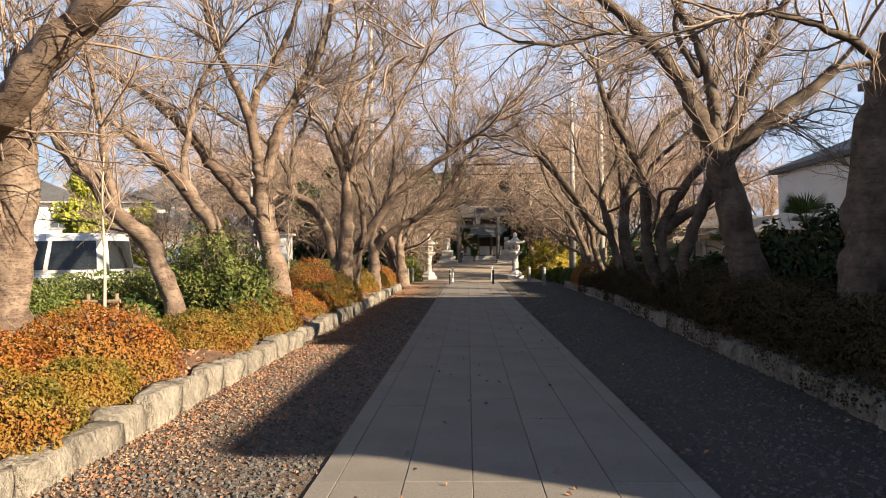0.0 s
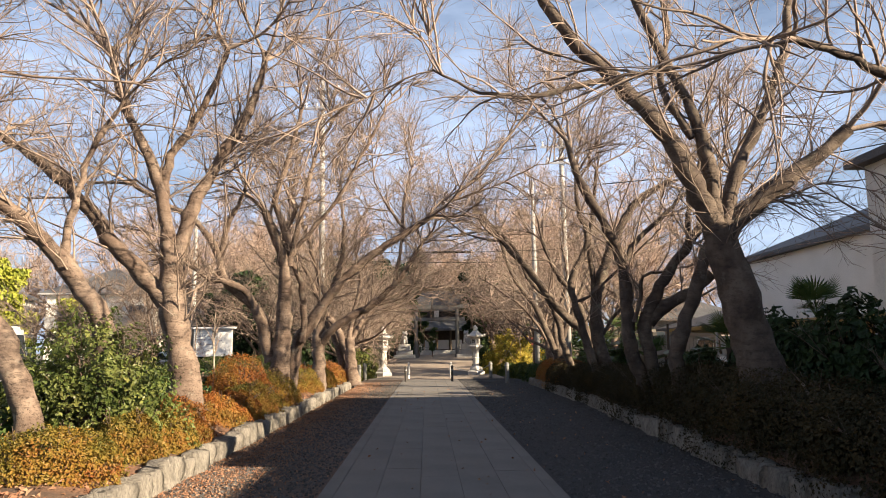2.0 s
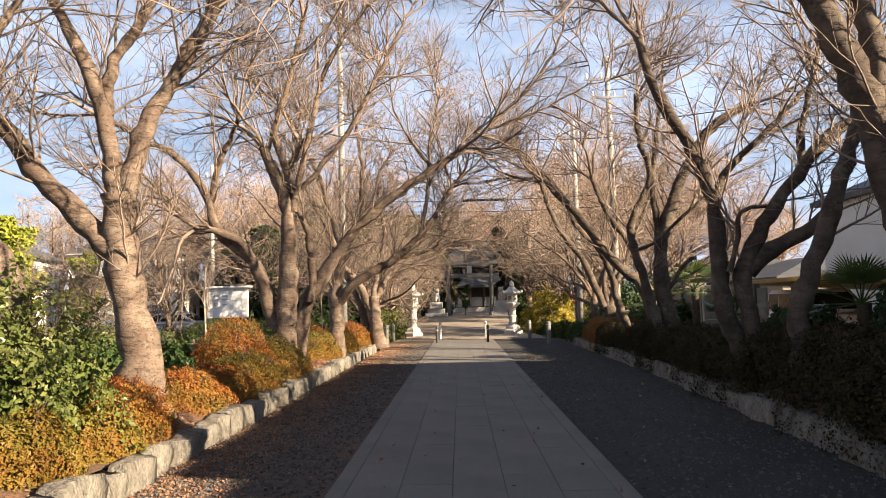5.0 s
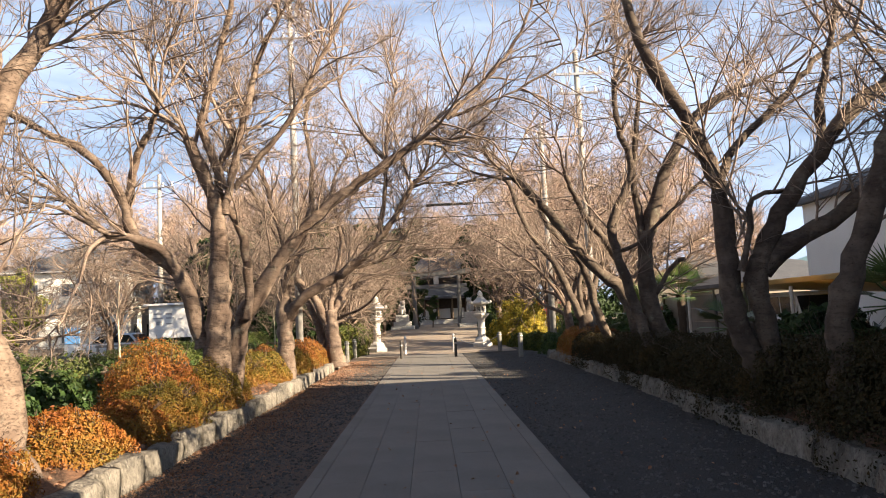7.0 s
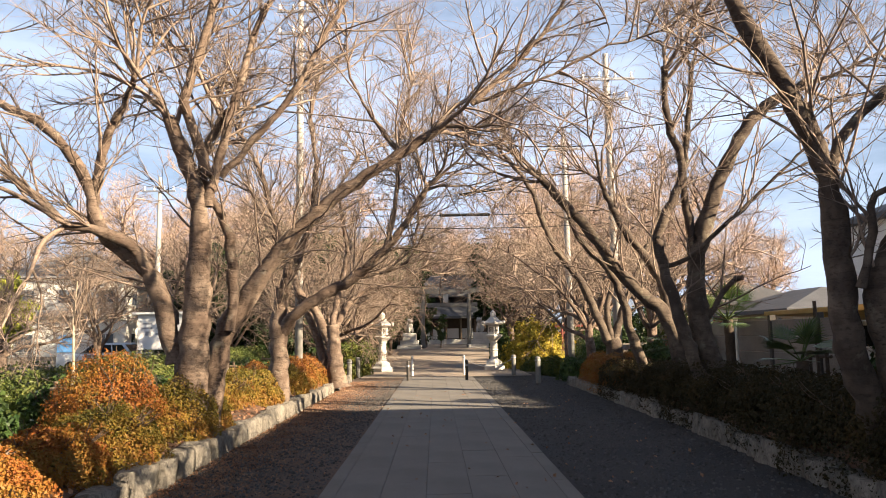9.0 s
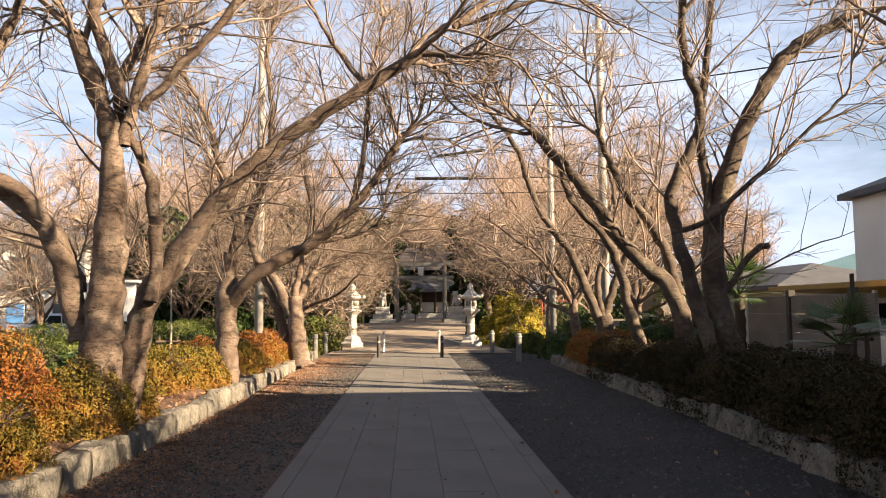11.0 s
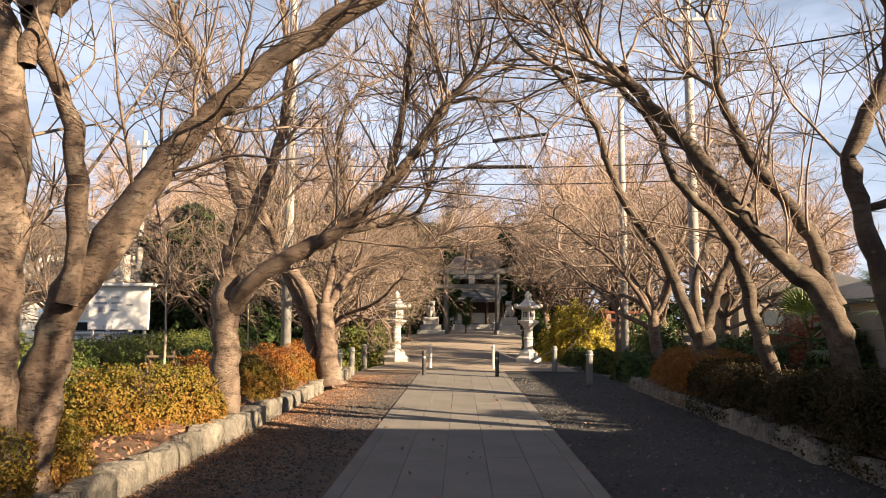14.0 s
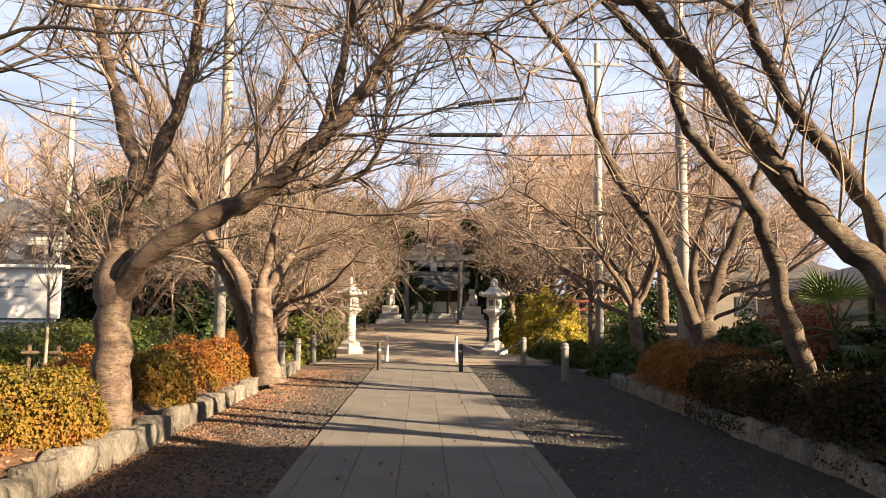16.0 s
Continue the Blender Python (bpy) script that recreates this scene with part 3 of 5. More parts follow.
limb(L4, 0.05, 0.02, (-1.89, 23.3, 2.83), (-1.23, 23.7, 2.96), (-0.7, 24.0, 3.23), (-0.48, 24.2, 3.94), (-0.44, 24.4, 4.68))
L5 = []
limb(L5, 0.24, 0.18, (-3.0, 29.6, 0.1), (-3.1, 29.6, 1.13), (-3.16, 29.6, 1.94))
limb(L5, 0.14, 0.05, (-3.26, 29.6, 1.47), (-3.66, 29.48, 2.39), (-4.1, 29.36, 2.94), (-4.55, 29.24, 4.07), (-5.12, 29.12, 5.19), (-5.56, 29.0, 6.07))
limb(L5, 0.11, 0.04, (-3.12, 29.6, 1.71), (-2.74, 30.08, 2.55), (-2.09, 30.55, 3.08), (-1.14, 31.02, 3.27), (-0.39, 31.5, 3.85))
limb(L5, 0.1, 0.04, (-3.16, 29.6, 1.82), (-3.05, 29.83, 2.77), (-2.77, 30.05, 4.23), (-3.03, 30.27, 6.13), (-2.41, 30.5, 7.35))
limb(L5, 0.18, 0.07, (-3.42, 29.9, 0.1), (-3.5, 29.9, 1.1), (-3.75, 29.8, 1.9), (-4.2, 29.7, 2.9), (-4.4, 29.7, 4.0))
R1 = []
limb(R1, 0.34, 0.23, (4.55, 10.9, 0.1), (4.2, 10.9, 1.89), (3.99, 10.9, 2.62), (3.89, 10.9, 3.15))
limb(R1, 0.17, 0.06, (3.88, 10.9, 3.03), (3.57, 10.83, 3.68), (3.22, 10.77, 4.34), (2.67, 10.7, 5.0), (2.11, 10.63, 5.5), (1.63, 10.57, 6.08), (1.31, 10.5, 6.65))
limb(R1, 0.12, 0.05, (3.88, 10.9, 3.11), (3.79, 10.9, 4.2), (3.55, 10.9, 4.97), (3.18, 10.9, 5.76), (2.81, 10.9, 6.74))
limb(R1, 0.11, 0.05, (3.97, 10.9, 3.11), (4.27, 11.0, 3.96), (4.8, 11.1, 4.92), (5.17, 11.2, 5.84), (5.39, 11.3, 6.89))
limb(R1, 0.14, 0.09, (4.04, 10.9, 3.03), (4.48, 10.8, 3.49), (5.11, 10.7, 3.95), (5.64, 10.6, 4.39))
limb(R1, 0.055, 0.015, (2.51, 10.7, 5.16), (2.07, 10.57, 5.05), (1.32, 10.45, 4.84), (0.6, 10.32, 4.86), (-0.02, 10.2, 5.12))
limb(R1, 0.06, 0.03, (3.6, 10.9, 4.37), (3.28, 11.07, 5.21), (3.48, 11.23, 6.16), (3.4, 11.4, 6.98))
R0 = []
limb(R0, 0.32, 0.22, (4.63, 8.0, 0.1), (4.68, 8.0, 1.8), (4.77, 8.0, 2.64), (4.94, 8.0, 3.47), (5.1, 8.0, 4.16))
limb(R0, 0.07, 0.03, (4.99, 8.0, 3.75), (4.38, 7.8, 4.05), (3.82, 7.6, 4.22), (3.21, 7.4, 4.29))
R2 = []
limb(R2, 0.17, 0.06, (4.3, 15.0, 0.1), (3.86, 14.72, 0.95), (3.62, 14.6, 1.54), (3.6, 14.6, 2.22), (3.56, 14.6, 2.97), (3.37, 14.6, 3.53), (3.1, 14.6, 4.11), (2.8, 14.6, 4.69), (2.61, 14.6, 5.41))
limb(R2, 0.06, 0.03, (3.58, 14.6, 2.97), (3.87, 14.73, 3.47), (4.47, 14.85, 3.98), (5.1, 14.98, 4.58), (5.81, 15.1, 5.05))
limb(R2, 0.15, 0.08, (4.45, 14.9, 0.1), (4.08, 14.62, 0.95), (3.89, 14.48, 1.86), (4.24, 14.36, 2.7), (4.64, 14.24, 3.25), (4.94, 14.12, 3.68), (5.43, 14.0, 4.02))
limb(R2, 0.13, 0.09, (3.97, 14.5, 1.92), (4.39, 14.33, 2.29), (4.78, 14.17, 2.51), (5.0, 14.0, 2.76))
limb(R2, 0.045, 0.03, (3.67, 14.4, 1.93), (3.84, 14.4, 2.45), (3.86, 14.4, 2.79), (4.24, 14.4, 2.84))
limb(R2, 0.06, 0.03, (4.74, 14.4, 3.34), (4.83, 14.4, 4.04), (5.01, 14.4, 4.73), (5.13, 14.4, 5.22))
R2r = []
limb(R2r, 0.15, 0.09, (4.25, 13.3, 0.1), (3.96, 13.0, 0.9), (3.9, 12.82, 1.5), (4.15, 12.75, 2.23), (4.36, 12.68, 2.85), (4.57, 12.6, 3.53))
R3 = []
limb(R3, 0.22, 0.08, (4.72, 20.3, 0.1), (4.39, 20.3, 1.77), (4.36, 20.3, 2.52), (4.5, 20.3, 3.1), (4.83, 20.3, 4.11), (5.21, 20.3, 4.8), (5.67, 20.3, 5.41), (6.57, 20.3, 5.94))
limb(R3, 0.13, 0.05, (4.5, 20.2, 0.1), (3.96, 20.17, 1.94), (3.75, 20.14, 2.75), (3.72, 20.11, 3.32), (4.08, 20.09, 4.05), (4.14, 20.06, 4.55), (3.94, 20.03, 5.12), (3.92, 20.0, 6.13))
limb(R3, 0.09, 0.04, (4.36, 20.3, 2.52), (4.33, 20.38, 3.36), (4.3, 20.45, 4.14), (4.42, 20.53, 4.95), (4.64, 20.6, 6.41))
limb(R3, 0.045, 0.02, (3.81, 20.2, 2.67), (4.15, 20.0, 2.77), (4.73, 19.8, 3.34), (5.38, 19.6, 3.94), (5.93, 19.4, 4.48))
limb(R3, 0.06, 0.04, (4.44, 20.3, 1.69), (4.86, 20.15, 2.34), (5.05, 20.0, 2.45))
R4 = []
limb(R4, 0.2, 0.07, (4.9, 22.3, 0.1), (4.49, 22.3, 1.8), (4.01, 22.3, 2.29), (3.55, 22.3, 2.81), (3.15, 22.3, 3.4), (2.75, 22.3, 3.94), (2.33, 22.3, 4.36), (1.98, 22.3, 4.84))
limb(R4, 0.12, 0.05, (4.58, 22.3, 1.77), (4.42, 22.4, 2.48), (4.2, 22.5, 3.03), (3.89, 22.6, 3.48), (3.64, 22.7, 4.01), (3.36, 22.8, 4.82))
R5 = []
limb(R5, 0.13, 0.04, (4.55, 23.4, 0.1), (4.06, 23.43, 1.51), (3.93, 23.46, 2.19), (3.65, 23.49, 2.93), (3.12, 23.51, 3.49), (2.9, 23.54, 3.98), (2.74, 23.57, 4.41), (2.19, 23.6, 5.13))
R6 = []
limb(R6, 0.24, 0.2, (4.66, 27.2, 0.1), (4.61, 27.2, 0.99), (4.52, 27.2, 1.42))
limb(R6, 0.13, 0.04, (4.48, 27.2, 1.28), (4.15, 27.13, 2.04), (3.83, 27.07, 2.81), (3.15, 27.0, 3.76), (2.75, 26.93, 4.61), (2.45, 26.87, 5.46), (1.53, 26.8, 6.7))
limb(R6, 0.12, 0.04, (4.58, 27.2, 1.28), (4.87, 27.3, 2.06), (5.32, 27.4, 3.05), (5.68, 27.5, 3.87), (6.15, 27.6, 4.91))
limb(R6, 0.1, 0.04, (4.55, 27.2, 1.38), (4.52, 27.4, 2.35), (4.81, 27.6, 3.07), (5.1, 27.8, 4.12), (4.99, 28.0, 5.22))
for seed, limbs in enumerate((L0, L1, L2, L2b, L3, L4, L5)):
    cherry(limbs, 10 + seed, M_BARK, 0.85 if limbs is L3 else 1.7 if limbs in (L4, L5) else 1.0)
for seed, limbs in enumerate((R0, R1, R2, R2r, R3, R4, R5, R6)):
    cherry(limbs, 40 + seed, M_BARK_SHADED, 0.55)


def bare_tree(seed, height, trunk, mat, dense=1.0):
    """A vase-shaped bare tree grown from one bole: its trunk mesh and its twig mesh."""
    rng = np.random.default_rng(seed)
    fork = height * 0.2
    bole = np.array([(0, 0, -0.1), (0.05, 0, fork * 0.5), (0.0, 0.08, fork), (0.05, 0.05, fork * 1.3)])
    line = smooth_line(bole, 0.3)
    rr = np.linspace(trunk * 1.15, trunk * 0.75, len(line))
    pieces = [tubes(line[None], rr[None], 9)]
    stems = sprout(rng, resample(line, 8)[None], 8, 0.6, 1.0, (height * 0.62, height * 0.95), 12, 0.2, 1.0, 0.16)
    pieces.append(tubes(stems, taper(stems, trunk * 0.45, trunk * 0.08), 6))
    b = sprout(rng, stems, 11, 0.2, 1.0, (height * 0.16, height * 0.36), 7, 0.06, 1.05, 0.22)
    k = height / 7.0
    crown = [tubes(b, taper(b, 0.03 * k, 0.008 * k), 4)]
    s1 = sprout(rng, b, int(9 * dense), 0.1, 1.0, (height * 0.06, height * 0.15), 3, 0.06, 1.0, 0.16)
    crown.append(tubes(s1, taper(s1, 0.011 * k, 0.005 * k), 3))
    s2 = sprout(rng, s1, int(5 * dense), 0.15, 1.0, (height * 0.03, height * 0.075), 2, 0.1, 0.95, 0.1)
    crown.append(tubes(s2, taper(s2, 0.006 * k, 0.003 * k), 3))
    return arrays_mesh("trunk", *joined(pieces)), arrays_mesh("crown", *joined(crown))


def plant(name, label, category, meshes, mats, spots, group):
    first = None
    for n, (x, y, s, rz) in enumerate(spots):
        e = thing(name, label, category, (x, y, rise(y)), rz, group)
        e.scale = (s, s, s)
        for me, mat, nm in zip(meshes, mats, ("trunk", "crown")):
            mesh_part(nm, me, mat, e)


row = bare_tree(3, 7.0, 0.17, M_BARK)
row2 = bare_tree(4, 7.4, 0.16, M_BARK)
# Spots with negative y, here and in row2: unseen trees added to cut skylight.
plant("cherry_tree", "slender bare cherry tree in the row along the approach", "tree", row, (M_BARK, M_TWIG),
      [(-3.9, 34.2, 0.95, 20), (-4.2, 43.5, 0.95, 250), (-4.6, 52.0, 1.05, 130), (-14.6, 32.5, 0.9, 10), (-4.8, -9.5, 1.0, 77), (5.2, -12.0, 1.0, 40)], "cherry trees along the path")
plant("cherry_tree", "slender bare cherry tree in the row along the approach", "tree", row2, (M_BARK, M_TWIG),
      [(-4.4, 38.6, 1.0, 120), (-4.9, 47.8, 0.95, 20), (-8.2, 36.5, 0.9, 300), (-3.9, 50.2, 1.2, 75), (4.3, 50.4, 1.2, 15), (-13.2, 36.5, 0.9, 200), (-9.5, 40.5, 1.05, 30), (-4.6, -4.0, 1.0, 77), (4.9, -7.0, 1.05, 10)], "cherry trees along the path")
thin = bare_tree(9, 7.2, 0.17, M_BARK, 0.55)
plant("cherry_tree", "slender bare cherry tree in the row along the approach", "tree", thin, (M_BARK, M_TWIG),
      [(5.3, 33.2, 1.0, 70), (5.4, 38.4, 0.95, 330), (5.2, 44.5, 0.95, 190), (5.6, 48.5, 1.0, 45), (6.2, 52.5, 1.05, 310), (7.8, 41.5, 1.0, 160), (8.3, 36.5, 0.95, 250)], "cherry trees along the path")
big = bare_tree(7, 15.0, 0.30, M_BARK, 1.0)
big2 = bare_tree(8, 16.5, 0.32, M_BARK, 1.0)
plant("zelkova_tree", "tall bare broadleaf tree with a dense pinkish twig crown", "tree", big, (M_BARK, M_WOOD_FAR),
      [(-10, 62, 1.1, 10), (-17, 58, 1.0, 80), (-25, 66, 1.0, 200), (10.5, 66, 1.22, 150), (19, 72, 1.3, 40), (30, 74, 0.85, 260), (-38, 72, 0.95, 330), (-2.5, 104, 1.3, 60), (13, 98, 1.2, 10)], "tall trees round the shrine")
plant("zelkova_tree", "tall bare broadleaf tree with a dense pinkish twig crown", "tree", big2, (M_BARK, M_WOOD_FAR),
      [(-13, 70, 0.95, 50), (-21, 76, 1.0, 140), (14, 78, 1.3, 350), (24, 84, 0.95, 100), (0.5, 96, 1.2, 220), (9.5, 58, 0.82, 10), (-9, 50, 0.68, 90), (12.5, 50, 0.72, 280), (16.5, 58, 0.9, 60), (-11.5, 55, 0.8, 140)], "tall trees round the shrine")

# ---------------------------------------------------------------- shrubs and hedges


def mound_leaves(rng, rx, ry, rz, count, size, lumps=0.16, inner=0.25, boxy=1.0):
    """Leaves over a clipped, lumpy half-ellipsoid."""
    d = unit(rng.normal(size=(count, 3)))
    d[:, 2] = np.abs(d[:, 2]) * 1.0 - 0.12
    d = unit(d)
    seed = rng.uniform(0, 50)
    lump = np.array([noise.noise(Vector(p) * 2.3 + Vector((seed, 0, 0))) * 1.0 + noise.noise(Vector(p) * 5.5 + Vector((0, seed, 0))) * 0.5 for p in d])
    r = 1 + lumps * lump - np.abs(rng.normal(size=count)) * inner * 0.3
    pos = np.sign(d) * np.abs(d) ** boxy * r[:, None] * np.array([rx, ry, rz])
    return leaf_quads(rng, pos, unit(d / np.array([rx, ry, rz])), size)


def bush(name, label, at, rx, ry, rz, mat, seed, count=2600, size=0.045, group="", stems=10, category="bush", lumps=0.16, boxy=1.0):
    rng = np.random.default_rng(seed)
    e = thing(name, label, category, at, group=group)
    # woody stems inside
    P = []
    for i in range(stems):
        a, b = rng.uniform(0, 2 * math.pi), rng.uniform(0.3, 0.85)
        P.append([(0.12 * rx * math.cos(a), 0.12 * ry * math.sin(a), 0), (0.5 * b * rx * math.cos(a), 0.5 * b * ry * math.sin(a), rz * 0.45), (b * rx * math.cos(a), b * ry * math.sin(a), rz * (1.05 - 0.5 * b))])
    P = np.array(P)
    kids = sprout(rng, P, 6, 0.3, 1.0, (0.25 * rz, 0.6 * rz), 4, 0.4, 0.8)
    V, Q = joined([tubes(P, taper(P, 0.016, 0.008), 5), tubes(kids, taper(kids, 0.007, 0.003), 3)])
    mesh_part("branchwork", arrays_mesh("branchwork", V, Q), M_BARK, e)
    v1 = mound_leaves(rng, rx, ry, rz, count, size, lumps, boxy=boxy)
    v2 = mound_leaves(rng, rx * 0.82, ry * 0.82, rz * 0.84, count // 2, size * 1.3, lumps, boxy=boxy)
    mesh_part("leaves", arrays_mesh("leaves", *joined([v1, v2]), smooth=False), mat, e)
    return e


AZ = "azaleas in the bed"
O, Y, G = M_AZ_ORANGE, M_AZ_YELLOW, M_AZ_GREEN
WORDS = {O: "clipped azalea bush with rusty orange winter leaves", Y: "rounded azalea bush with yellow-green leaves", G: "low clipped azalea bush with dull green leaves"}
for n, (x, y, rx, ry, rz, mat) in enumerate((
        (-3.85, 4.0, 0.6, 0.75, 0.45, Y), (-4.6, 5.0, 0.8, 0.8, 0.65, O), (-4.15, 6.35, 0.75, 0.85, 0.75, O), (-3.75, 5.3, 0.42, 0.5, 0.38, Y),
        (-5.2, 7.2, 0.7, 0.7, 0.55, O), (-4.0, 8.75, 0.66, 0.62, 0.52, Y), (-3.75, 10.1, 0.42, 0.48, 0.52, Y), (-3.85, 11.9, 0.52, 0.8, 0.60, O),
        (-3.62, 11.1, 0.36, 0.45, 0.42, Y), (-3.85, 13.8, 0.55, 0.7, 0.55, O), (-3.8, 15.1, 0.5, 0.6, 0.5, O), (-4.3, 12.6, 0.6, 0.7, 0.5, G),
        (-3.75, 16.2, 0.55, 0.66, 0.62, Y), (-4.3, 17.5, 0.68, 0.66, 1.1, O), (-3.72, 18.2, 0.5, 0.72, 0.75, Y), (-3.85, 19.3, 0.55, 0.62, 0.52, Y),
        (-4.2, 21.8, 0.6, 0.75, 0.62, Y), (-3.85, 22.6, 0.52, 0.62, 0.6, Y), (-3.72, 23.0, 0.44, 0.5, 0.55, Y), (-3.7, 25.6, 0.46, 0.62, 0.58, Y), (-4.3, 25.0, 0.6, 0.7, 0.62, O),
        (-3.95, 27.6, 0.6, 0.85, 0.66, O), (-3.8, 29.2, 0.5, 0.7, 0.62, O), (-3.7, 30.8, 0.45, 0.65, 0.5, Y), (-4.5, 32.6, 0.6, 0.7, 0.6, O))):
    near = 9500 if y < 20 else 5200
    bush("azalea_bush", WORDS[mat], (x, y, 0.24), rx * 1.16, ry * 1.22, rz * (1.1 if y < 19 else 1.28), mat, 100 + n, near, 0.021 if y < 20 else 0.029, AZ)
# clipped hedge in front of the far bed edge
for n in range(15):
    y = 5.5 + 2.0 * n
    bush("hedge_shrub", "clipped dark green evergreen hedge shrub", (-6.6 + 0.25 * math.sin(n * 1.7), y, 0.2), 1.05, 1.25, 1.08 + 0.08 * math.sin(n * 2.3), M_CAMELLIA, 200 + n, 6500, 0.034, "evergreen hedge along the car park", 6, "hedge", 0.12, 0.7)
for n, (x, y, rx, ry, rz) in enumerate(((-4.9, 13.9, 0.75, 0.9, 0.95), (-5.0, 15.4, 0.75, 0.85, 0.95), (-5.3, 12.4, 0.7, 0.9, 0.75), (-5.4, 18.6, 0.7, 0.9, 0.8), (-5.4, 21.6, 0.7, 0.8, 0.7), (-5.2, 27.8, 0.7, 0.9, 0.8), (-5.3, 9.6, 0.7, 0.8, 0.65), (-5.6, 15.9, 0.7, 0.8, 0.75))):
    bush("evergreen_shrub", "low dark green evergreen shrub", (x, y, 0.26), rx, ry, rz, M_EVER, 250 + n, 2200, 0.06, "", 8, "bush", 0.2)
bush("camellia_shrub", "tall loose shrub with glossy green leaves", (-4.45, 10.75, 0.26), 0.95, 0.9, 1.5, M_CAMELLIA, 270, 8500, 0.038, "", 22, "bush", 0.55, 0.85)
bush("golden_shrub", "wide shrub with golden yellow leaves beside the lantern", (4.55, 41.6, 0.05), 1.6, 1.2, 2.1, M_GOLD, 271, 9000, 0.062, "", 16, "bush", 0.5)
bush("evergreen_shrub", "dark green shrub beside the golden shrub", (3.1, 43.6, 0.05), 0.6, 0.8, 1.9, M_EVER, 272, 1800, 0.1, "", 8, "bush", 0.25)
for n, (x, y, rx, ry, rz) in enumerate(((-3.6, 38.2, 0.8, 1.0, 1.1), (-4.2, 41.2, 0.9, 1.2, 1.5), (-4.0, 45.4, 0.9, 1.4, 1.6), (-3.7, 35.9, 0.5, 0.7, 0.6))):
    bush("evergreen_shrub", "green leafy shrub at the edge of the approach", (x, y, rise(y)), rx, ry, rz, M_AZ_GREEN, 280 + n, 2200, 0.085, "", 8, "bush", 0.3)
for n, (x, y, rx, ry, rz, mat) in enumerate(((4.7, 33.0, 0.6, 0.8, 0.8, M_EVER), (5.9, 34.6, 0.8, 1.0, 1.3, M_EVER), (4.5, 36.4, 0.6, 1.0, 0.7, M_AZ_GREEN), (6.6, 38.2, 1.0, 1.3, 1.6, M_EVER), (4.4, 39.8, 0.8, 0.9, 0.6, M_AZ_GREEN), (7.4, 43.5, 1.2, 1.5, 2.0, M_EVER), (6.6, 31.6, 0.8, 0.9, 1.2, M_EVER), (5.0, 46.5, 0.9, 1.4, 1.4, M_EVER))):
    bush("evergreen_shrub", "dark green shrub under the trees beside the approach", (x, y, rise(y)), rx, ry, rz, mat, 400 + n, 2400, 0.065, "", 8, "bush", 0.35)
for n, (x, y, w, hh) in enumerate(((-5.5, 74, 3.0, 3.4), (-10.5, 72, 3.4, 3.6), (-16.5, 70, 3.6, 3.6), (8.5, 75, 3.0, 3.6), (14, 74, 3.6, 3.6), (-23, 70, 3.6, 3.4), (20, 76, 3.6, 3.4), (-8.6, 44.5, 2.2, 3.6), (-7.4, 39.6, 1.5, 4.2), (-9.6, 40.6, 1.6, 4.6), (-6.4, 42.6, 1.2, 4.4), (-11.6, 42.4, 1.6, 4.2), (-3.4, 77, 2.4, 6.0), (6.6, 79, 2.6, 6.5), (-0.6, 97, 5.0, 7.5), (5.4, 98, 5.0, 7.5), (-8, 60.5, 2.2, 2.6), (-13, 60, 2.6, 2.8), (-2.0, 112, 6.0, 5.0), (8, 112, 6.0, 5.0), (6.4, 63.5, 1.6, 2.6), (-4.6, 63.0, 1.6, 2.4))):
    bush("grove_shrub", "dense dark evergreen undergrowth of the shrine grove", (x, y, rise(y)), w, w * 0.7, hh, M_DARK, 420 + n, 2600, 0.2, "undergrowth of the grove", 6, "bush", 0.35)
# right side: a clipped hedge, its shade put into the leaf colour, and taller shrubs behind
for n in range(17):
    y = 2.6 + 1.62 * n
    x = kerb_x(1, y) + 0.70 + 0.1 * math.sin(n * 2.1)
    # Shade-darkened leaves up to n = 14, rusty ones at the sunlit end.
    bush("azalea_bush", "clipped brown-green azalea hedge bush, coloured darker where shaded", (x, y, 0.24), 0.80, 1.22, (0.95 if 4 <= n <= 8 else 0.80) + 0.05 * math.sin(n * 1.3), O if n > 14 else M_HEDGE_SHADED, 300 + n, 9000, 0.024, "azalea hedge in the shaded bed", 8, "hedge", 0.13, 0.68)
for n, (x, y, rx, ry, rz) in enumerate(((7.6, 26.4, 0.9, 1.1, 1.3), (7.6, 29.3, 1.1, 1.2, 1.6), (8.6, 31.4, 1.1, 1.2, 1.5), (7.4, 31.5, 0.9, 1.2, 1.4), (9.5, 33.5, 1.2, 1.5, 1.9))):
    bush("russet_shrub", "loose shrub with dull russet winter leaves", (x, y, 0.0), rx, ry, rz, M_RUSSET if n != 3 else M_AZ_GREEN, 360 + n, 2600, 0.06, "", 12, "bush", 0.4)
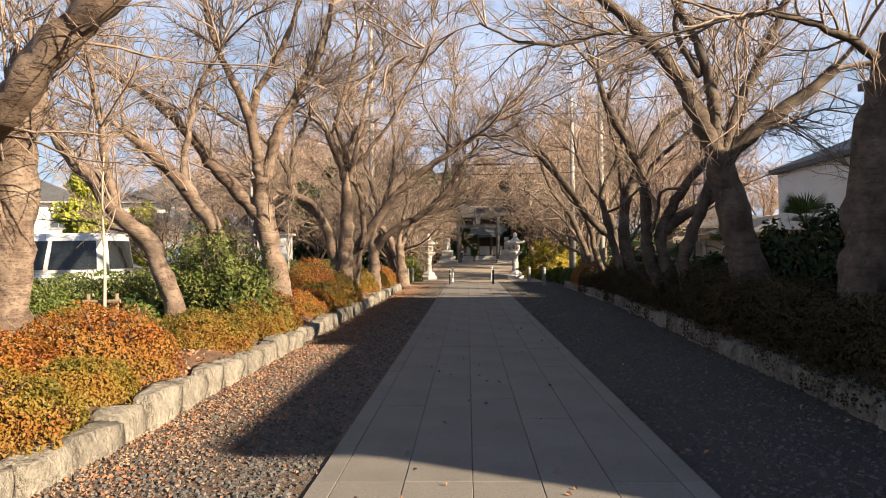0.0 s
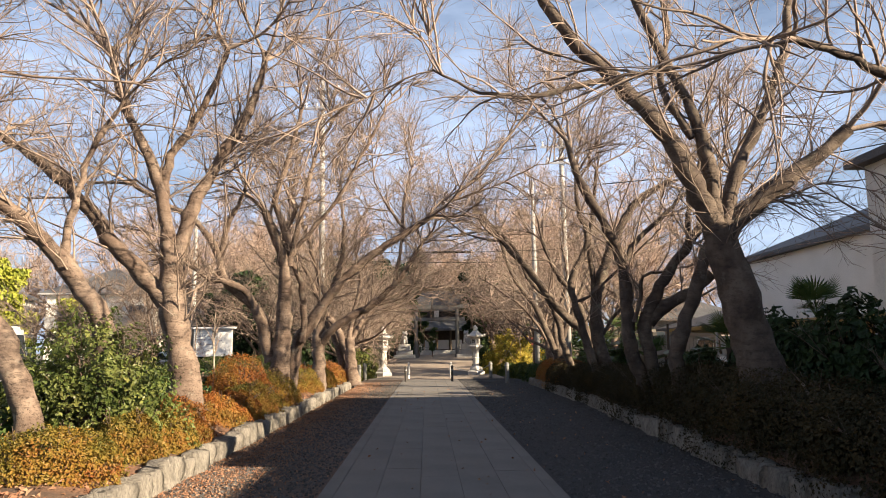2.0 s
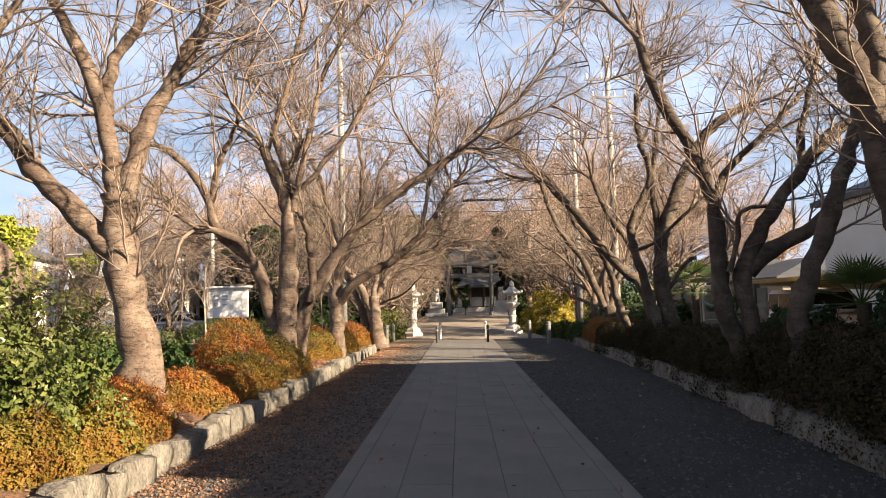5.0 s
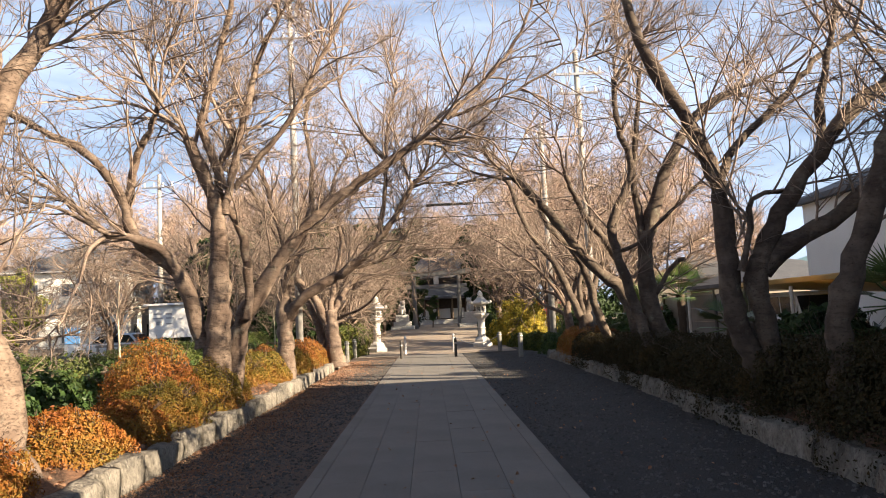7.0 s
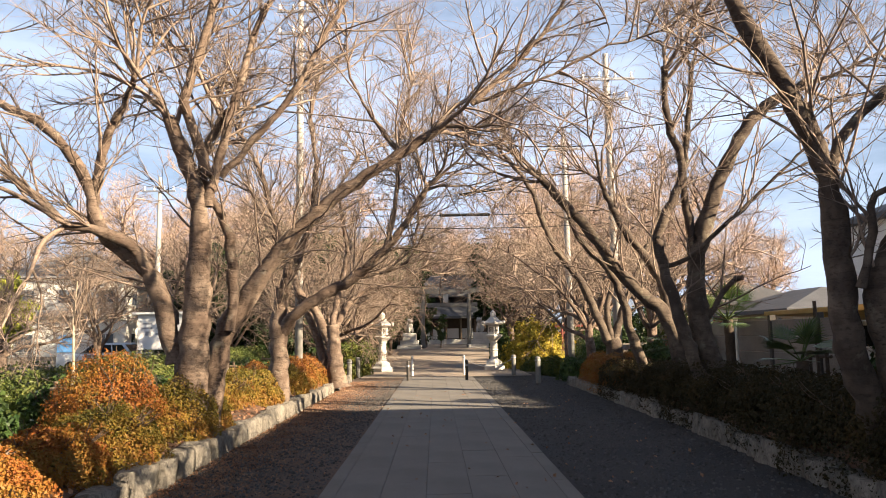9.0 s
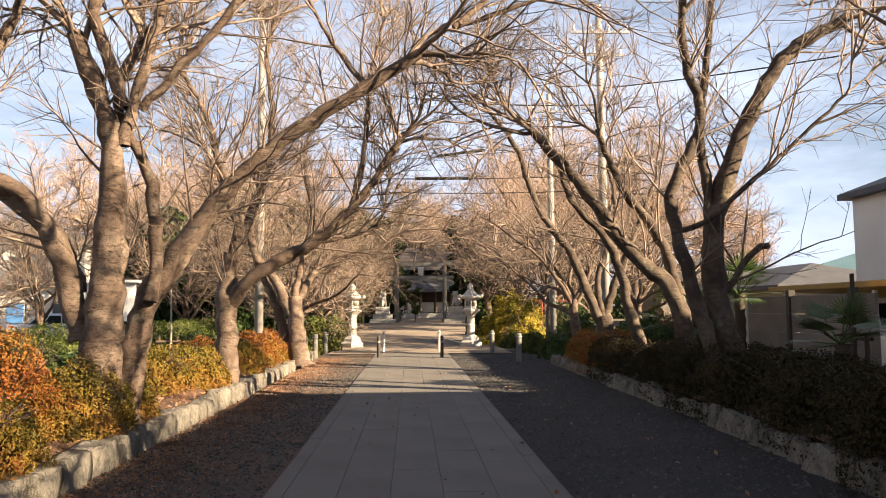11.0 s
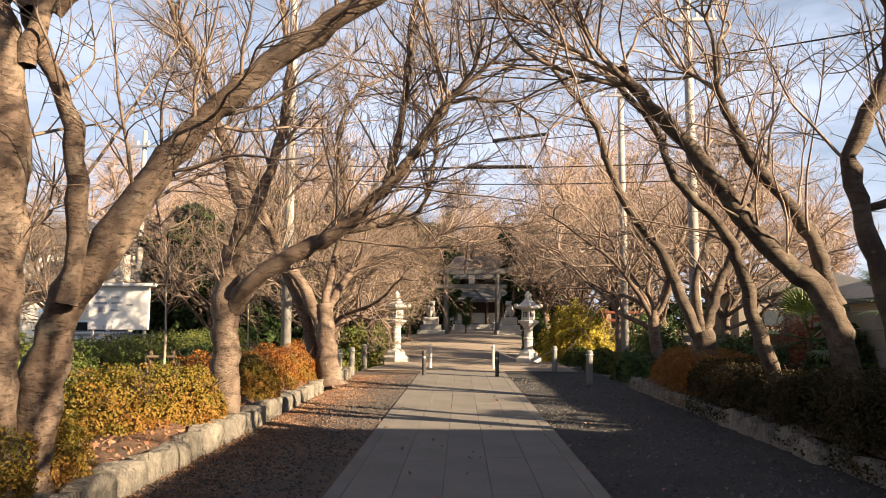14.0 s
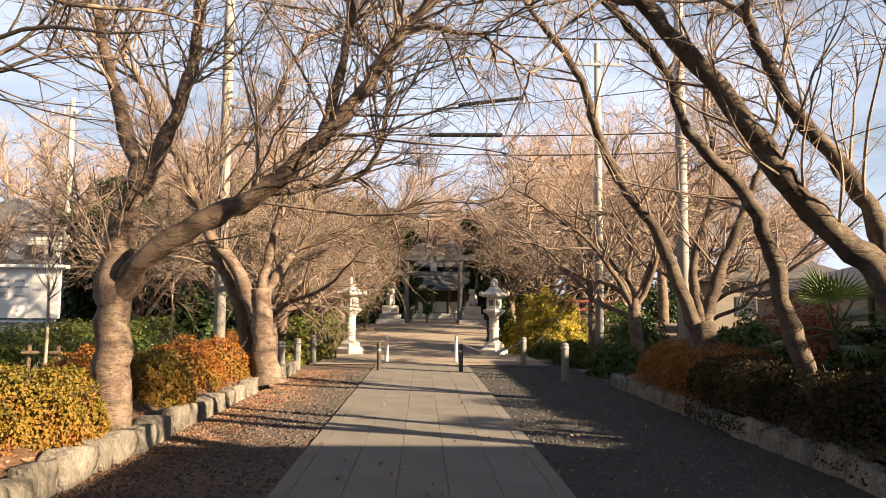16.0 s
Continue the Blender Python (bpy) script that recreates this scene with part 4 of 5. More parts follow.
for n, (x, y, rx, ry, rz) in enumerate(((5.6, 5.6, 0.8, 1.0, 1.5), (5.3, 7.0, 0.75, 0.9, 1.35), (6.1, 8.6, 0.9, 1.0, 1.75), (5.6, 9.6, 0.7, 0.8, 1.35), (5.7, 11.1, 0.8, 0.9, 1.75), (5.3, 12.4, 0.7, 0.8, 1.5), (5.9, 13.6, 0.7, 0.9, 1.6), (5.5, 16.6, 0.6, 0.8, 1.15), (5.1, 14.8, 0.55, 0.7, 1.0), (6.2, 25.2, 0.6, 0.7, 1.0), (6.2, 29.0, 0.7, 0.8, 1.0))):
    # Below y = 20 the darkest leaves put the shade into the shrubs' colour.
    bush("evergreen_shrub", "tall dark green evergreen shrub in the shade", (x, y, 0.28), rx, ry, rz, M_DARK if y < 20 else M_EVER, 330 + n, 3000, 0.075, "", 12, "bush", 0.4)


def palm(at, seed, height, fronds=22, reach=0.75):
    """A small fan palm: fibrous stem and fans of narrow blades on stalks."""
    rng = np.random.default_rng(seed)
    e = thing("fan_palm", "small fan palm with stiff dark green fronds", "palm", at, group="fan palms in the shaded bed")
    z = np.linspace(0, height, 14)
    line = np.stack([0.03 * np.sin(z * 2), 0.03 * np.cos(z * 1.7), z], 1)
    r = 0.085 + 0.015 * (np.arange(14) % 2)
    mesh_part("trunk", arrays_mesh("trunk", *tubes(line[None], r[None], 10)), M_DARKTIMBER, e)
    for i in range(fronds):
        a = i * 2.4 + rng.uniform(-0.2, 0.2)
        el = rng.uniform(-0.3, 1.25)
        d = np.array([math.cos(a) * math.cos(el), math.sin(a) * math.cos(el), math.sin(el)])
        hub = np.array([0, 0, height]) + d * reach * 0.55
        side = unit(np.cross(d, [0, 0, 1.0]))
        nor = np.cross(side, d)
        P = []
        for b in np.linspace(-1.25, 1.25, 17):
            w = d * math.cos(b) + side * math.sin(b)
            L = reach * (0.62 - 0.12 * abs(b))
            tip = hub + w * L - np.array([0, 0, 0.10 * L])
            s = np.cross(w, nor) * 0.014
            mid = hub + w * L * 0.55
            P.append(np.stack([hub, mid + s + nor * 0.004, tip, mid - s + nor * 0.004]))
        blades = np.concatenate(P)
        stalk = tubes(np.array([[(0, 0, height), hub * 0.5 + np.array([0, 0, height]) * 0.5, hub]]), np.array([[0.012, 0.01, 0.008]]), 5)
        V, Q = joined([stalk, (blades, np.arange(len(blades)).reshape(-1, 4))])
        mesh_part("frond", arrays_mesh("frond", V, Q, False), M_EVER, e)


palm((6.0, 12.4, 0.3), 1, 1.55)
palm((5.2, 13.9, 0.3), 2, 1.15, 18, 0.7)
palm((5.9, 22.9, 0.3), 3, 1.5, 20, 0.8)
palm((5.8, 25.5, 0.3), 5, 1.0, 22, 0.95)
palm((5.4, 19.0, 0.3), 4, 0.8, 16, 0.7)


def evergreen(seed, height, spread, mat, clumps=70, per=90, leaf=0.3):
    """A dark evergreen tree: bole, boughs, and clumps of leaves with gaps between."""
    rng = np.random.default_rng(seed)
    line = np.array([(0, 0, -0.1), (0.1, 0, height * 0.3), (0, 0.1, height * 0.65), (0, 0, height * 0.95)])
    line = smooth_line(line, 0.6)
    bole = tubes(line[None], np.linspace(height * 0.028, 0.03, len(line))[None], 9)
    b = sprout(rng, resample(line, 12)[None], 26, 0.25, 1.0, (spread * 0.6, spread), 6, 0.15, 1.2, 0.12)
    V, Q = joined([bole, tubes(b, taper(b, height * 0.008, 0.015), 5)])
    trunk = arrays_mesh("trunk", V, Q)
    t = rng.uniform(0.25, 1.0, clumps)
    pick = b[rng.integers(0, len(b), clumps)]
    i = (t * 4.99).astype(int)
    c = pick[np.arange(clumps), i]
    rad = rng.uniform(0.45, 1.0, clumps) * spread * 0.24
    pos, nor = [], []
    for cc, r in zip(c, rad):
        d = unit(rng.normal(size=(per, 3)))
        pos.append(cc + d * np.array([1, 1, 0.6]) * r * rng.uniform(0.55, 1.05, (per, 1)))
        nor.append(unit(d + np.array([0, 0, 0.5])))
    return trunk, arrays_mesh("crown", *leaf_quads(rng, np.concatenate(pos), np.concatenate(nor), leaf), smooth=False)


e1 = evergreen(1, 9.0, 3.2, M_DARK, 100, 60, 0.36)
e2 = evergreen(2, 11.0, 3.8, M_DARK, 110, 60, 0.4)
plant("evergreen_tree", "dark evergreen tree in the shrine grove", "tree", e1, (M_BARK, M_DARK),
      [(-6.5, 58, 0.8, 0), (-9, 66, 0.9, 40), (-13, 54, 0.7, 90), (8.5, 70, 0.8, 200), (-2.8, 80, 1.0, 20), (6.5, 92, 1.0, 60), (10.5, 62, 0.6, 10), (-9.5, 44, 0.6, 210), (-8.9, 37.4, 0.55, 10), (-7, 50, 0.65, 160), (5.5, 68, 0.7, 33), (-3.6, 66, 0.75, 80), (-8.6, 47.5, 0.75, 10), (-10.6, 52.5, 0.85, 99), (-6.6, 54.5, 0.8, 280), (-7.9, 42.5, 0.6, 40), (-4.4, 57.0, 0.6, 70), (5.8, 58.0, 0.62, 160), (-3.0, 68.0, 0.8, 15), (4.4, 74.0, 0.85, 250), (-10.6, 38.6, 0.5, 140)], "evergreens of the shrine grove")
plant("evergreen_tree", "dark evergreen tree in the shrine grove", "tree", e2, (M_BARK, M_DARK),
      [(-5, 70, 0.8, 10), (-16, 62, 0.75, 70), (7.5, 80, 0.9, 140), (-6, 95, 1.0, 200), (1.5, 108, 1.1, 260), (13, 70, 0.7, 310), (11, 100, 1.0, 30), (-1.5, 99, 1.15, 77), (5, 101, 1.1, 177)], "evergreens of the shrine grove")
e3 = evergreen(5, 5.5, 2.6, M_LIME, 90, 110, 0.16)
plant("conifer_tree", "bright yellow-green conifer behind the car park", "tree", e3, (M_BARK, M_LIME), [(-21.5, 38, 1.0, 0), (-25, 36, 0.95, 80), (-18.5, 39.5, 0.75, 190)], "conifers behind the car park")
e4 = evergreen(6, 4.2, 1.7, M_EVER, 70, 90, 0.13)
plant("evergreen_tree", "small green evergreen tree beside the guardian statue", "tree", e4, (M_BARK, M_EVER), [(-2.9, 52.5, 1.0, 0), (-4.3, 55, 0.9, 70), (0.3, 63.5, 0.55, 20), (7.2, 57.5, 0.9, 50), (-3.2, 64.5, 1.3, 120), (5.2, 65.5, 1.4, 10), (-0.9, 70, 1.1, 200)], "evergreens of the shrine grove")


def sapling(x, y, seed, height):
    """A young bare tree tied to a stake frame."""
    rng = np.random.default_rng(seed)
    e = thing("sapling", "thin young bare tree tied to a wooden stake", "tree", (x, y, 0.3), group="staked saplings")
    line = smooth_line([(0, 0, 0), (0.02, 0.01, height * 0.4), (0, 0, height * 0.75), (0.03, 0, height)], 0.15)
    b = sprout(rng, resample(line, 10)[None], 14, 0.5, 1.0, (0.4, 1.0), 6, 0.5, 0.8)
    k = sprout(rng, b, 5, 0.2, 1.0, (0.15, 0.4), 4, 0.3, 0.8)
    mesh_part("trunk", arrays_mesh("trunk", *tubes(line[None], np.linspace(0.028, 0.008, len(line))[None], 7)), M_STAKE, e)
    mesh_part("crown", arrays_mesh("crown", *joined([tubes(b, taper(b, 0.009, 0.004), 4), tubes(k, taper(k, 0.004, 0.002), 3)])), M_TWIG, e)
    f = thing("stake_frame", "short pale wooden stake frame round a sapling", "stake", (x, y, 0.25), group="stake frames")
    for dx in (-0.26, 0.12):
        part("stake", rod([(dx, 0.12, 0), (dx, 0.12, 0.8)], 0.03, 8), M_TIMBER, f)
    part("crossbar", rod([(-0.3, 0.06, 0.7), (0.2, 0.06, 0.7)], 0.025, 8), M_TIMBER, f)


sapling(-5.0, 8.2, 1, 2.6)
sapling(-5.0, 17.9, 2, 2.1)
sapling(-5.0, 25.2, 3, 2.4)
sapling(-5.2, 30.6, 4, 2.2)

# ---------------------------------------------------------------- things of stone along the approach


def stone_lantern(x, y):
    z = rise(y) + 0.02
    e = thing("stone_lantern", "tall weathered white granite lantern on a stepped base", "lantern", (x, y, z), group="pair of stone lanterns")
    part("base", lathe([(0.52, 0), (0.52, 0.16), (0.46, 0.2), (0.40, 0.24), (0.38, 0.34), (0.30, 0.42)], 6, turn=0.5), M_GRANITE, e)
    part("shaft", lathe([(0.26, 0.42), (0.19, 0.47), (0.17, 0.5), (0.165, 0.84), (0.195, 0.86), (0.195, 0.91), (0.165, 0.93), (0.165, 1.25), (0.19, 1.28), (0.2, 1.34)], 20), M_GRANITE, e)
    part("platform", lathe([(0.22, 1.34), (0.38, 1.46), (0.42, 1.48), (0.42, 1.56), (0.30, 1.58)], 6, turn=0.5), M_GRANITE, e)
    fire = part("fire_box", lathe([(0.29, 1.58), (0.28, 1.98)], 6, turn=0.5), M_GRANITE, e)
    for i in range(6):
        a = math.pi / 3 * i
        # No opening is cut: a dark panel stands for the shade inside.
        bm = box(-0.075, 0.075, -0.012, 0.012, -0.1, 0.1)
        bm.transform(Matrix.Translation((0.25 * math.cos(a), 0.25 * math.sin(a), 1.79)) @ Matrix.Rotation(a + math.pi / 2, 4, "Z"))
        w = part("window", bm, M_LANTERN_DARK, fire)
        for dx in (-0.037, 0.0, 0.037):
            bm = box(dx - 0.007, dx + 0.007, -0.018, 0.018, -0.1, 0.1)
            bm.transform(Matrix.Translation((0.25 * math.cos(a), 0.25 * math.sin(a), 1.79)) @ Matrix.Rotation(a + math.pi / 2, 4, "Z"))
            part("window_bar", bm, M_GRANITE, fire)
    roof = part("roof", lathe([(0.30, 1.98), (0.50, 2.02), (0.54, 2.06), (0.53, 2.10), (0.40, 2.16), (0.28, 2.24), (0.19, 2.33), (0.15, 2.36)], 6, turn=0.5), M_GRANITE, e)
    for i in range(6):
        a = math.pi / 3 * (i + 0.5)
        bm = lathe([(0.02, -0.08), (0.06, -0.05), (0.07, 0.0), (0.055, 0.06), (0.02, 0.08)], 8)
        bm.transform(Matrix.Translation((0.53 * math.cos(a), 0.53 * math.sin(a), 2.11)))
        part("corner_scroll", bm, M_GRANITE, roof, smooth=True)
    part("finial", lathe([(0.12, 2.36), (0.15, 2.40), (0.10, 2.43), (0.13, 2.48), (0.125, 2.54), (0.07, 2.62), (0.02, 2.68)], 16), M_GRANITE, e, smooth=True)


stone_lantern(-2.5, 40.87)
stone_lantern(2.52, 40.87)


def guardian(x, y, face):
    z = rise(y)
    e = thing("pedestal", "stepped pale stone pedestal under a guardian statue", "pedestal", (x, y, z), group="guardian pedestals")
    part("lower_step", box(-0.85, 0.85, -0.9, 0.9, 0, 0.28, 0.03), M_GRANITE, e)
    part("middle_step", box(-0.65, 0.65, -0.7, 0.7, 0.28, 0.62, 0.03), M_GRANITE, e)
    part("block", box(-0.48, 0.48, -0.55, 0.55, 0.62, 1.12, 0.03), M_GRANITE, e)
    bm = bmesh.new()
    for cx, cy, cz, rx, ry, rz in ((0, 0.18, 0.30, 0.24, 0.32, 0.30), (0, -0.08, 0.48, 0.22, 0.22, 0.36), (0, -0.16, 0.86, 0.20, 0.22, 0.20), (0, -0.34, 0.82, 0.11, 0.12, 0.10),
                                   (0.13, -0.24, 0.22, 0.075, 0.08, 0.24), (-0.13, -0.24, 0.22, 0.075, 0.08, 0.24), (0, 0.42, 0.52, 0.10, 0.10, 0.30), (0.15, -0.1, 0.99, 0.06, 0.05, 0.09), (-0.15, -0.1, 0.99, 0.06, 0.05, 0.09)):
        bmesh.ops.create_icosphere(bm, subdivisions=2, radius=1, matrix=Matrix.Translation((cx, cy, cz)) @ Matrix.Diagonal((rx, ry, rz, 1)))
    bm.transform(Matrix.Rotation(radians(face), 4, "Z"))
    s = part("guardian_statue", bm, M_GRANITE, smooth=True)
    s.location = (x, y, z + 1.11)
    tagged(s, "pale stone guardian beast statue sitting on a pedestal", "statue", "pair of guardian statues")


guardian(-1.95, 60.0, 25)
guardian(3.1, 60.0, -25)

torii = thing("torii_gate", "tall grey stone gate with two pillars and crossbeams", "gate", (0.7, 61.8, rise(61.8)))
for sx in (-1.72, 1.72):
    part("pillar", lathe([(0.24, 0), (0.24, 0.25), (0.17, 0.28), (0.155, 4.0)], 20), M_TORII, torii).location.x = sx
part("tie_beam", box(-2.35, 2.35, -0.1, 0.1, 3.05, 3.33, 0.02), M_TORII, torii)
bm = bmesh.new()
for i in range(12):
    a, b = -2.75 + 5.5 * i / 12, -2.75 + 5.5 * (i + 1) / 12
    za, zb = 3.98 + 0.16 * (a / 2.75) ** 2, 3.98 + 0.16 * (b / 2.75) ** 2
    vs = [bm.verts.new(p) for p in ((a, -0.2, za), (a, 0.2, za), (a, 0.2, za + 0.36), (a, -0.2, za + 0.36), (b, -0.2, zb), (b, 0.2, zb), (b, 0.2, zb + 0.36), (b, -0.2, zb + 0.36))]
    for f in ((0, 3, 2, 1), (4, 5, 6, 7), (0, 1, 5, 4), (1, 2, 6, 5), (2, 3, 7, 6), (3, 0, 4, 7)):
        bm.faces.new([vs[k] for k in f])
bmesh.ops.remove_doubles(bm, verts=bm.verts, dist=0.001)
part("top_beam", bm, M_TORII, torii, "curved grey stone lintel")
part("name_plate", box(-0.2, 0.2, -0.15, 0.02, 3.35, 3.95, 0.02), M_GRANITE, torii)

# the shrine far behind the gate
hall = thing("shrine_hall", "dark timber shrine hall with a broad grey roof", "shrine", (1.9, 88, rise(88)))
part("platform", box(-5, 5, -1.6, 6, 0, 0.5, 0.02), M_GRANITE, hall)
part("wall", box(-4, 4, 1.0, 5.0, 0.5, 3.0), M_DARKTIMBER, hall)
for i in range(6):
    part("column", rod([(-4 + 1.6 * i, -0.6, 0.5), (-4 + 1.6 * i, -0.6, 3.0)], 0.12, 10), M_TIMBER, hall)
for i in range(5):
    part("paper_door", box(-3.85 + 1.6 * i, -2.6 + 1.6 * i, 0.93, 0.98, 0.6, 1.7), M_WHITE, hall, "white papered sliding door")
part("eave_board", box(-5.6, 5.6, -2.0, -1.85, 2.85, 3.1), M_WHITE, hall)
for zz, d0, d1, w0, w1, nm in ((3.0, -2.2, 3.0, 5.8, 3.6, "roof"), (5.4, -0.2, 3.0, 4.4, 2.4, "upper_roof")):
    bm = bmesh.new()
    a = [bm.verts.new(p) for p in ((-w0, d0, zz), (w0, d0, zz), (w0, 6.5, zz), (-w0, 6.5, zz), (-w1, d1, zz + 2.4), (w1, d1, zz + 2.4), (-w0, d0, zz - 0.2), (w0, d0, zz - 0.2), (w0, 6.5, zz - 0.2), (-w0, 6.5, zz - 0.2))]
    for f in ((0, 1, 5, 4), (1, 2, 5), (2, 3, 4, 5), (3, 0, 4), (6, 7, 1, 0), (7, 8, 2, 1), (8, 9, 3, 2), (9, 6, 0, 3), (9, 8, 7, 6)):
        bm.faces.new([a[k] for k in f])
    part(nm, bm, M_ROOF, hall)
fence = thing("shrine_fence", "low pale stone fence in front of the shrine", "fence", (1.9, 84, rise(84)))
part("rail", box(-4, -1.2, -0.08, 0.08, 0.75, 0.9, 0.01), M_GRANITE, fence)
part("rail", box(1.2, 4, -0.08, 0.08, 0.75, 0.9, 0.01), M_GRANITE, fence)
for i in range(8):
    x = -4 + 0.4 * i if i < 8 else 0
    part("post", box(x - 0.08, x + 0.08, -0.08, 0.08, 0, 0.75, 0.01), M_GRANITE, fence)
    part("post", box(-x - 0.08, -x + 0.08, -0.08, 0.08, 0, 0.75, 0.01), M_GRANITE, fence)
red_gate = thing("red_gate", "small vermilion timber gate among the trees", "gate", (7.4, 47, rise(47)))
for sx in (-0.7, 0.7):
    part("pillar", rod([(sx, 0, 0), (sx, 0, 1.75)], 0.06, 10), M_VERMILION, red_gate)
part("tie_beam", box(-0.95, 0.95, -0.04, 0.04, 1.38, 1.48, 0.01), M_VERMILION, red_gate)
part("top_beam", box(-1.2, 1.2, -0.07, 0.07, 1.73, 1.85, 0.02), M_VERMILION, red_gate)


def bollard(x, y, h, r, mat, label, group, band=False):
    e = thing("bollard", label, "bollard", (x, y, rise(y)), group=group)
    part("post", lathe([(r, -0.05), (r, h - 0.05), (r * 0.85, h - 0.015), (r * 0.5, h)], 14), mat, e)
    if band:
        part("band", lathe([(r + 0.004, h - 0.22), (r + 0.004, h - 0.16)], 14), M_STEEL, e)
    else:
        part("chain_ring", lathe([(r + 0.012, h - 0.13), (r + 0.018, h - 0.115), (r + 0.012, h - 0.1)], 12), M_STEEL, e)


bollard(-1.1, 34.0, 0.72, 0.055, M_DARKSTEEL, "dark metal bollard with a pale band at the path's edge", "dark bollards", True)
bollard(0.97, 33.7, 0.72, 0.055, M_DARKSTEEL, "dark metal bollard with a pale band at the path's edge", "dark bollards", True)
for x in (-1.05, 1.02):
    bollard(x, 37.2, 0.8, 0.05, M_WHITE, "white painted metal bollard at the path's edge", "white bollards")
for x, y, h in ((2.9, 36.2, 0.8), (3.2, 31.7, 0.85), (-3.2, 34.2, 0.8), (-3.15, 36.6, 0.8), (-3.3, 32.6, 0.8)):
    # Granite posts in the gate's shade-darkened stone.
    bollard(x, y, h, 0.085, M_TORII, "grey granite bollard beside the gravel", "stone bollards")


def chain(a, b, sag):
    e = thing("chain", "thin grey chain hanging between bollards", "chain", a, group="chains")
    d = np.array(b) - np.array(a)
    t = np.linspace(0, 1, 15)
    P = t[:, None] * d
    P[:, 2] -= sag * 4 * t * (1 - t)
    mesh_part("chain_run", arrays_mesh("chain_run", *tubes(P[None], np.full((1, 15), 0.012) * (1 + 0.35 * (np.arange(15) % 2)), 6)), M_STEEL, e)


chain((1.02, 37.2, 0.69), (2.9, 36.2, 0.69), 0.35)

# ---------------------------------------------------------------- poles and wires


def utility_pole(x, y, h, arms):
    e = thing("utility_pole", "tall round concrete utility pole with steel crossarms", "pole", (x, y, rise(y)), group="utility poles")
    part("pole", lathe([(0.135, -0.1), (0.12, h * 0.5), (0.09, h)], 16), M_CONCRETE, e, smooth=True)
    for z, w in arms:
        arm = part("crossarm", box(-w, w, -0.16, -0.09, z - 0.04, z + 0.04), M_STEEL, e)
        for i in range(4):
            bm = lathe([(0.035, z + 0.04), (0.05, z + 0.1), (0.03, z + 0.16), (0.045, z + 0.2), (0.02, z + 0.25)], 10)
            bm.transform(Matrix.Translation((-w + 0.1 + (2 * w - 0.2) * i / 3, -0.125, 0)))
            part("insulator", bm, M_WHITE, arm)


utility_pole(-4.6, 32.0, 13.5, ((12.8, 0.8), (12.0, 0.8)))
utility_pole(5.7, 31.1, 10.8, ((9.9, 0.9), (9.2, 0.7)))
utility_pole(5.3, 37.0, 9.8, ((9.1, 0.75),))
utility_pole(-13.5, 43.0, 9.5, ((8.8, 0.8),))


def wire(name, label, a, b, sag, r):
    e = thing(name, label, "cable", a, group="overhead wires")
    d = np.array(b) - np.array(a)
    t = np.linspace(0, 1, 24)
    P = t[:, None] * d
    P[:, 2] -= sag * 4 * t * (1 - t)
    mesh_part("strand", arrays_mesh("strand", *tubes(P[None], np.full((1, 24), r), 6)), M_CABLE, e)
    return e


W1 = "black overhead cable strung across the path between poles"
wire("overhead_cable", W1, (-4.6, 32.0, 8.9), (5.7, 31.1, 7.7), 0.35, 0.02)
wire("overhead_cable", W1, (-4.6, 32.0, 6.2), (5.7, 31.1, 6.6), 0.25, 0.01)
wire("overhead_cable", W1, (-4.6, 32.0, 5.7), (5.7, 31.1, 5.55), 0.12, 0.014)
wire("overhead_cable", W1, (-4.6, 32.0, 5.35), (5.7, 31.1, 5.1), 0.15, 0.013)
wire("overhead_cable", W1, (5.7, 31.1, 8.2), (20, 20, 8.5), 0.5, 0.02)
wire("overhead_cable", W1, (-4.6, 32.0, 9.3), (-13.5, 43.0, 8.8), 0.3, 0.015)
for n, (a, b, r) in enumerate((((0.1, 31.55, 5.52), (1.75, 31.4, 5.5), 0.05), ((0.75, 31.5, 6.2), (2.2, 31.35, 6.35), 0.045))):
    e = thing("cable_sleeve", "thick black protective sleeve on an overhead cable", "cable", a, group="cable sleeves")
    part("sleeve", rod([(0, 0, 0), tuple(np.array(b) - np.array(a))], r, 10), M_CABLE, e)

# ---------------------------------------------------------------- left: notice board, vehicles, houses
board = thing("notice_board", "large white roofed notice board on steel posts", "sign", (-9.3, 32.6, 0.0), 0)
part("panel", box(-0.82, 0.82, -0.05, 0.05, 1.28, 2.45, 0.01), M_WHITE, board)
part("roof", box(-0.95, 0.95, -0.22, 0.16, 2.45, 2.53, 0.015), M_WHITE, board)
for sx in (-0.7, 0.7):
    part("post", rod([(sx, 0.02, -0.05), (sx, 0.02, 1.3)], 0.045, 10), M_STEEL, board)
for i, (x, z, w, hh) in enumerate(((-0.5, 2.15, 0.30, 0.06), (-0.1, 2.15, 0.22, 0.06), (-0.5, 2.0, 0.36, 0.05), (-0.05, 2.0, 0.3, 0.05), (-0.45, 1.82, 0.2, 0.14), (-0.1, 1.8, 0.22, 0.05), (0.3, 1.95, 0.2, 0.05))):
    part("writing", box(x - w / 2, x + w / 2, -0.056, -0.051, z - hh / 2, z + hh / 2), M_INK, board, "faded unreadable dark writing")


